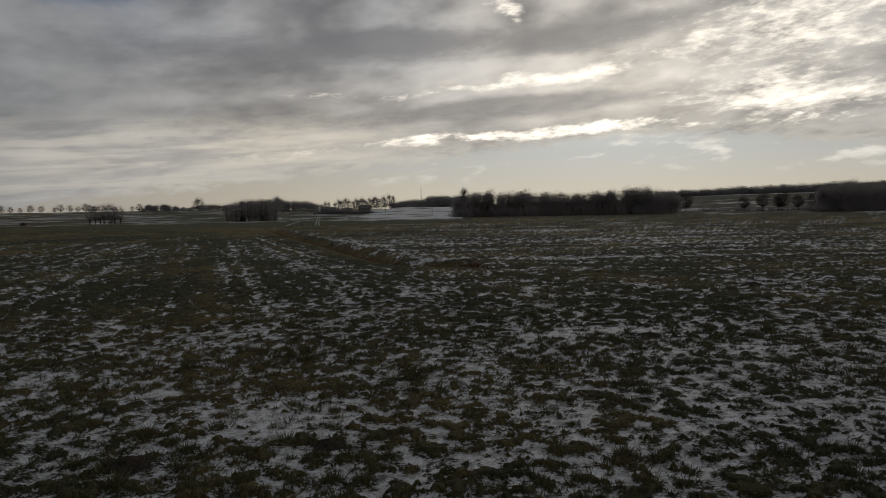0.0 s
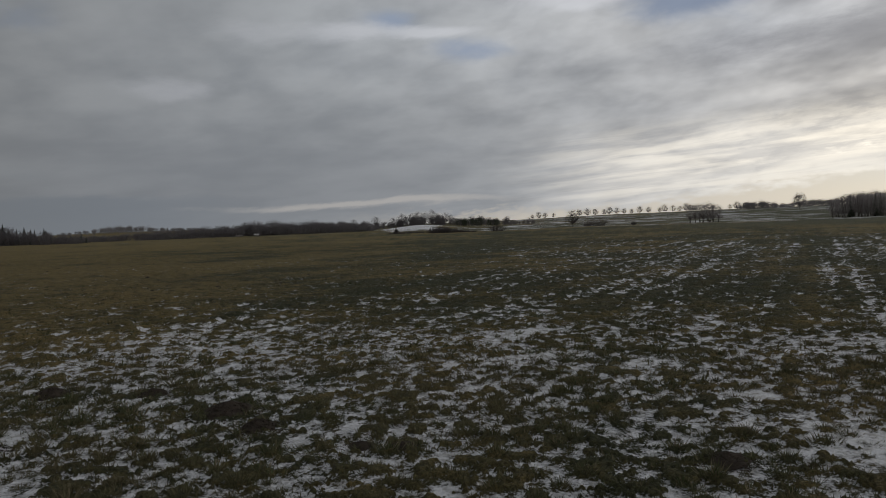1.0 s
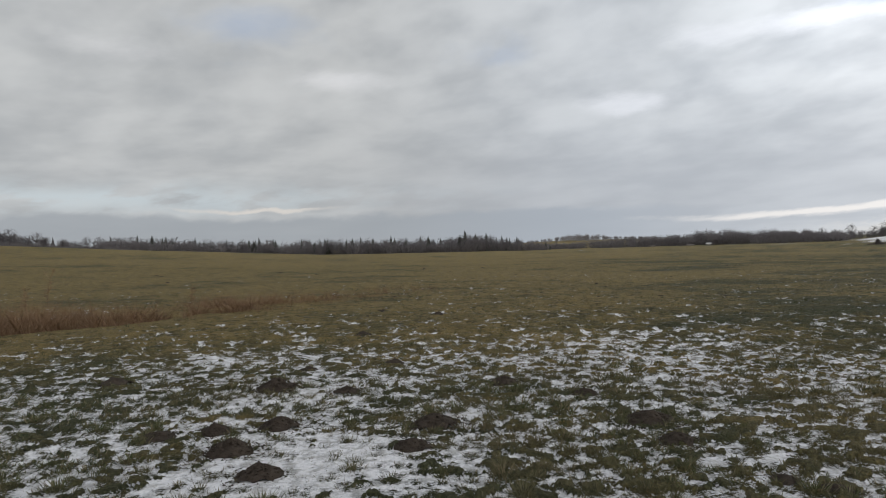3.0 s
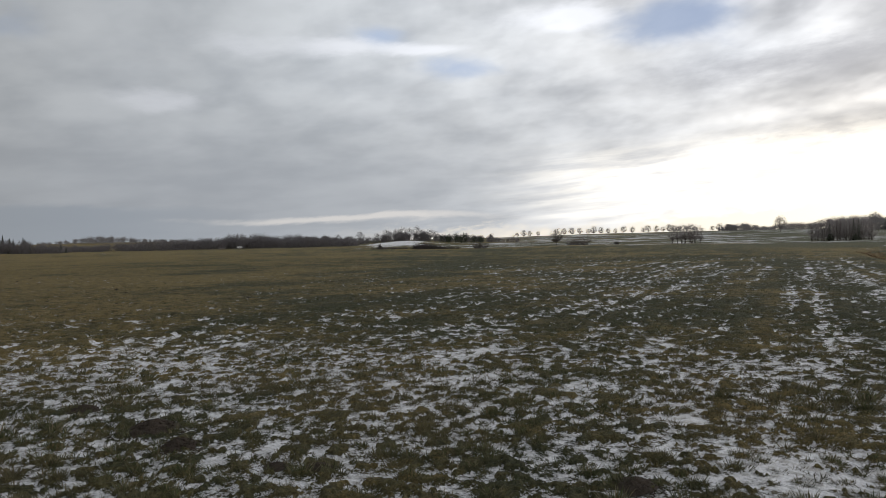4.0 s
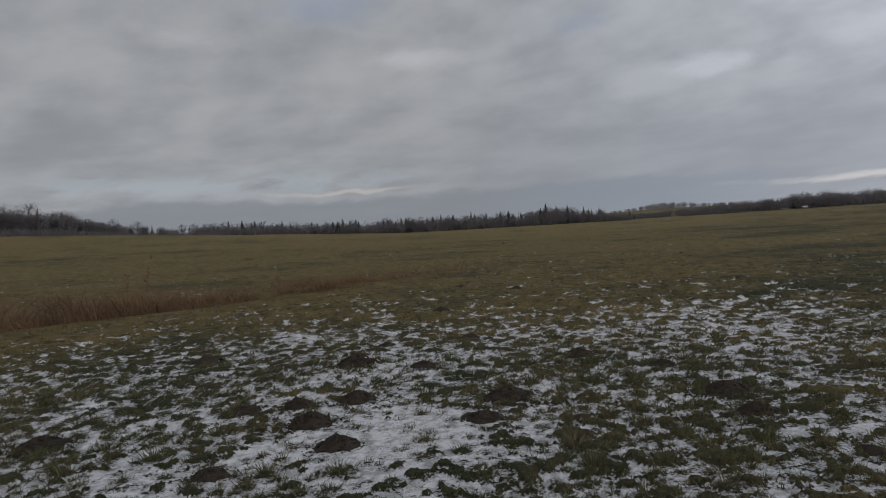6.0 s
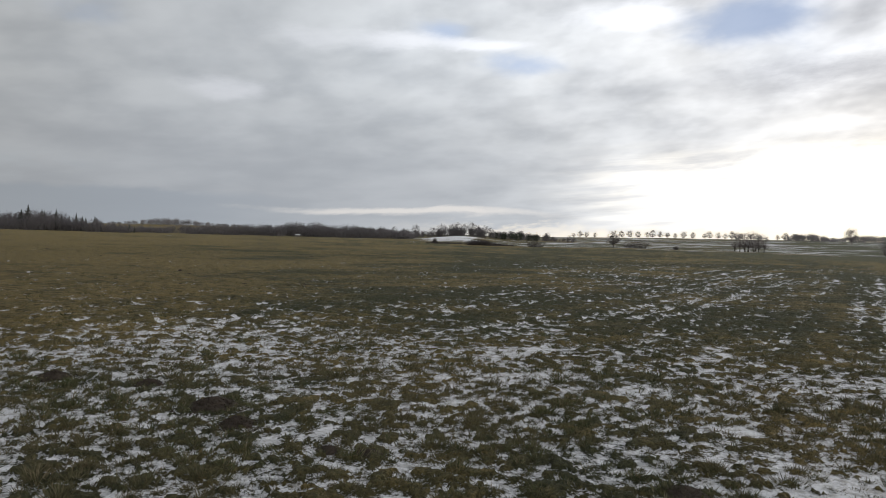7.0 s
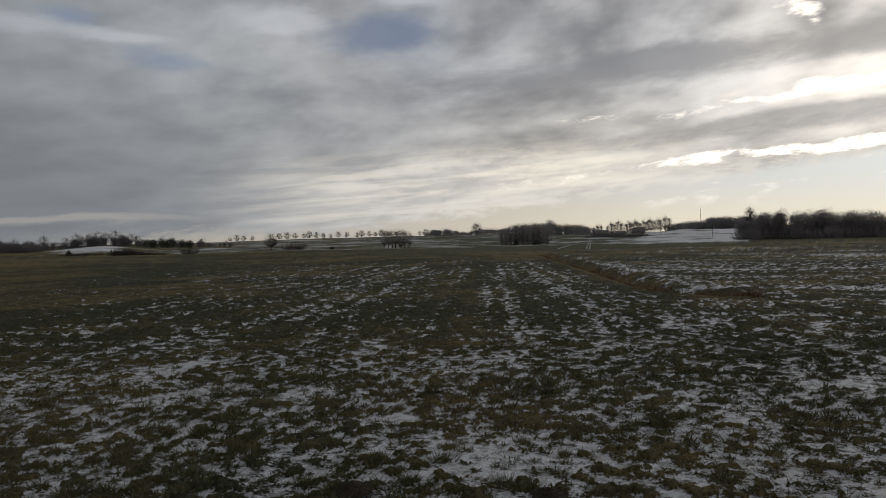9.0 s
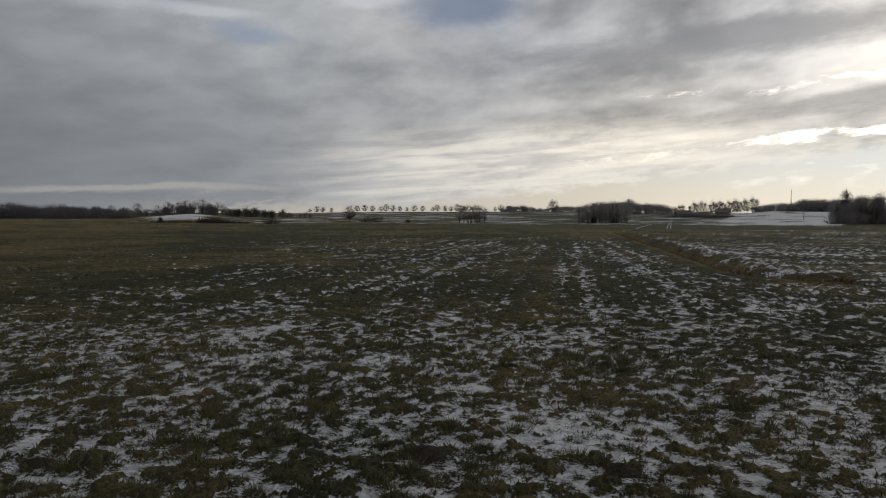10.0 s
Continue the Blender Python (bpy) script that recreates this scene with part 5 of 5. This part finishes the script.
# ------------------------------------------------------------------ molehills, reeds and weeds on the meadow
def molehill_mesh(seed, crumbs=110):
    """A heap of crumbly soil, one metre across."""
    h = Heap()
    n_r, n_a = 11, 26
    pts = [Vector((0, 0, 0))]
    for i in range(1, n_r + 1):
        for j in range(n_a):
            a, q = math.tau * j / n_a, i / n_r
            out = 0.5 * q * (1 + 0.42 * (noise.noise((math.cos(a) * 1.3 + seed, math.sin(a) * 1.3, 0)) + 0.6 * noise.noise((math.cos(a) * 4, math.sin(a) * 4, seed))))
            pts.append(Vector((out * math.cos(a), out * math.sin(a), 0)))
    for p in pts:
        q = min(1.0, p.length / 0.5)
        lump = noise.noise((p.x * 6 + seed * 3, p.y * 6, 1)) * 0.17 + noise.noise((p.x * 15 + seed, p.y * 15, 4)) * 0.14 + abs(noise.noise((p.x * 34, p.y * 34 + seed, 2))) * 0.12
        p.z = 0.38 * (1 - q) ** 0.75 + lump * (1.1 - 0.6 * q) - 0.05 - 0.10 * max(0.0, q - 0.85)
    faces = [(0, 1 + j, 1 + (j + 1) % n_a) for j in range(n_a)]
    for i in range(n_r - 1):
        for j in range(n_a):
            a, b = 1 + i * n_a + j, 1 + i * n_a + (j + 1) % n_a
            faces += [(a, a + n_a, b + n_a), (a, b + n_a, b)]
    h.add(pts, faces)
    rnd = random.Random(seed)
    for _ in range(crumbs):
        a, q = rnd.uniform(0, math.tau), rnd.uniform(0.1, 1.5)
        s = rnd.uniform(0.012, 0.042)
        c = Vector((0.5 * q * math.cos(a), 0.5 * q * math.sin(a), 0.36 * (1 - min(q, 1)) ** 0.75 + s * 0.3))
        k = [c + Vector((rnd.uniform(0.6, 1.2) * s * dx, rnd.uniform(0.6, 1.2) * s * dy, rnd.uniform(0.6, 1.1) * s * dz)) for dx, dy, dz in ((1, 0, 0), (0, 1, 0), (-1, 0, 0), (0, -1, 0), (0, 0, 1), (0, 0, -1))]
        h.add(k, [(0, 1, 4), (1, 2, 4), (2, 3, 4), (3, 0, 4), (1, 0, 5), (2, 1, 5), (3, 2, 5), (0, 3, 5)])
    return h.mesh("molehill", SOIL)


HEAPS = [molehill_mesh(i, 330) for i in range(5)] + [molehill_mesh(5 + i, 30) for i in range(5)]
MOLEHILLS = [(-5.09, -1.13, 0.40), (-5.77, -1.51, 0.44), (-6.41, -1.79, 0.34), (-6.52, -1.24, 0.42), (-8.46, -1.6, 0.50), (-9.65, -1.39, 0.30), (-9.96, -0.23, 0.36), (-13.41, -0.85, 0.42),
             (-9.15, -3.78, 0.42), (-5.49, -3.71, 0.42), (-3.97, -2.88, 0.46), (-4.6, -1.92, 0.28), (-4.01, -1.68, 0.28), (-5.68, -0.03, 0.40), (-6.45, 0.2, 0.46), (-8.06, -0.74, 0.35), (-8.32, 1.11, 0.38),
             (-7.46, 1.87, 0.34), (-6.22, 2.14, 0.52), (-5.56, 2.14, 0.36), (-17.2, 0.77, 0.42), (-18.4, -0.64, 0.4), (-4.32, 2.68, 0.24), (-4.55, 2.47, 0.22), (1.72, 8.75, 0.34), (5.13, 14.86, 0.5), (-6.32, -2.28, 0.4), (-2.56, 4.0, 0.34), (-1.35, 4.42, 0.3)]


def molehill(x, y, wide, i, low=1.0):
    ob = tagged(new("molehill", HEAPS[i % 5 + (5 if math.hypot(x, y) > 9 else 0)]), "dark crumbly molehill among snow and grass", "molehill", "molehills on the meadow")
    ob.matrix_basis = pose(x, y, ground_at(x, y) + 0.004, 0, 0, 71 * i) @ Matrix.Diagonal((wide * 0.94, wide * 0.94, wide * low * 0.85, 1))


for i, (x, y, wide) in enumerate(MOLEHILLS):
    molehill(x, y, wide, i, (0.8 if i < 5 else 0.62) if i < 22 else 0.45)
more = random.Random(4)
for i in range(44):
    az, r = more.uniform(72, 112), more.uniform(20, 62)
    x, y = spot(az, r)
    molehill(x, y, more.uniform(0.2, 0.42), i, 0.55)
for i in range(40):
    az, r = more.uniform(58, 98), more.uniform(13, 34)
    x, y = spot(az, r)
    molehill(x, y, more.uniform(0.16, 0.32), i, 0.5)
for i in range(16):
    az, r = more.uniform(35, 72), more.uniform(14, 60)
    x, y = spot(az, r)
    molehill(x, y, more.uniform(0.2, 0.4), i, 0.5)


def reeds(name, line, count, deep, tall, label, spread_end, wide=0.009):
    """Dry stems thick along a ditch, lower towards its far end."""
    pts = np.array(line)
    t = rng.uniform(0, 1, count) ** 0.9 * (len(line) - 1)
    i = np.minimum(t.astype(int), len(line) - 2)
    f = (t - i)[:, None]
    p = pts[i] * (1 - f) + pts[i + 1] * f
    p = p + rng.normal(0, deep, (count, 2))
    q = t / (len(line) - 1)
    clump = 0.5 * fbm(p[:, 0] / 0.5, p[:, 1] / 0.5, 201, 2) + 0.5 * fbm(p[:, 0] / 1.7, p[:, 1] / 1.7, 205, 2)
    keep = rng.uniform(0, 1, count) < smooth(clump, 0.38, 0.58)
    p, q, clump = p[keep], q[keep], clump[keep]
    n = len(p)
    high = tall * (1 - (1 - spread_end) * q) * rng.uniform(0.25, 1.1, n) * (0.25 + 1.25 * smooth(clump, 0.40, 0.66))
    lean = rng.normal(0, 0.8, (n, 2)) + [0.12, -0.05]
    up = np.stack([lean[:, 0], lean[:, 1], np.ones(n)], -1) * high[:, None]
    base = np.stack([p[:, 0], p[:, 1], land(p[:, 0], p[:, 1]) - 0.02], -1)
    me = blade_mesh(name, base, up, wide * rng.uniform(0.6, 1.5, n), REED, 0.7, 2)
    return tagged(new(name, me), label, "reeds", kind="stuff")


reeds("dry_reeds", REED_DITCH, 36000, 0.8, 0.78, "belt of dry russet reeds and grasses along a shallow ditch", 0.45)
reeds("dry_grass_edge", [(-20.5, -6.0), (-24.0, -2.8), (-29.0, 1.0)], 5000, 1.0, 0.38, "thin belt of straw-coloured dry grass", 0.5)
reeds("ditch_grass", DITCH[:5], 14000, 0.4, 0.2, "dry brown grass in a narrow field ditch", 0.9, 0.022)


def weed_stalk(x, y, high, seed):
    """A dead tall weed: a stem with a few bare side shoots and seed heads."""
    rnd = random.Random(seed)
    stem, shoots = Heap(), Heap()
    p = Vector((0, 0, -0.05))
    for i in range(6):
        q = p + Vector((rnd.gauss(0, 0.02), rnd.gauss(0, 0.02), high / 6))
        stem.tube(p, q, 0.011 - 0.0012 * i, 0.0098 - 0.0012 * i, 5)
        if i > 1:
            for _ in range(3):
                a = rnd.uniform(0, math.tau)
                e = q + Vector((math.cos(a), math.sin(a), 1.6)).normalized() * high * rnd.uniform(0.1, 0.24)
                shoots.tube(q, e, 0.005, 0.003, 3)
                for _ in range(7):
                    s = q.lerp(e, rnd.uniform(0.55, 1.05)) + Vector((rnd.gauss(0, 0.02), rnd.gauss(0, 0.02), rnd.gauss(0, 0.02)))
                    shoots.sliver(s, s + Vector((rnd.gauss(0, 0.03), rnd.gauss(0, 0.03), 0.04)), 0.018, rnd)
        p = q
    ob = tagged(new("dead_weed"), "tall dead weed stalk beside the reeds", "weed", "dead weeds by the ditch")
    part("stem", stem.mesh("stem", REED), REED, ob)
    part("side_shoots", shoots.mesh("side_shoots", REED), REED, ob)
    ob.matrix_basis = pose(x, y, ground_at(x, y))


weed_stalk(-19.3, -9.6, 1.15, 1)
weed_stalk(-18.9, -9.9, 0.8, 2)
weed_stalk(-21.5, -6.5, 0.6, 3)
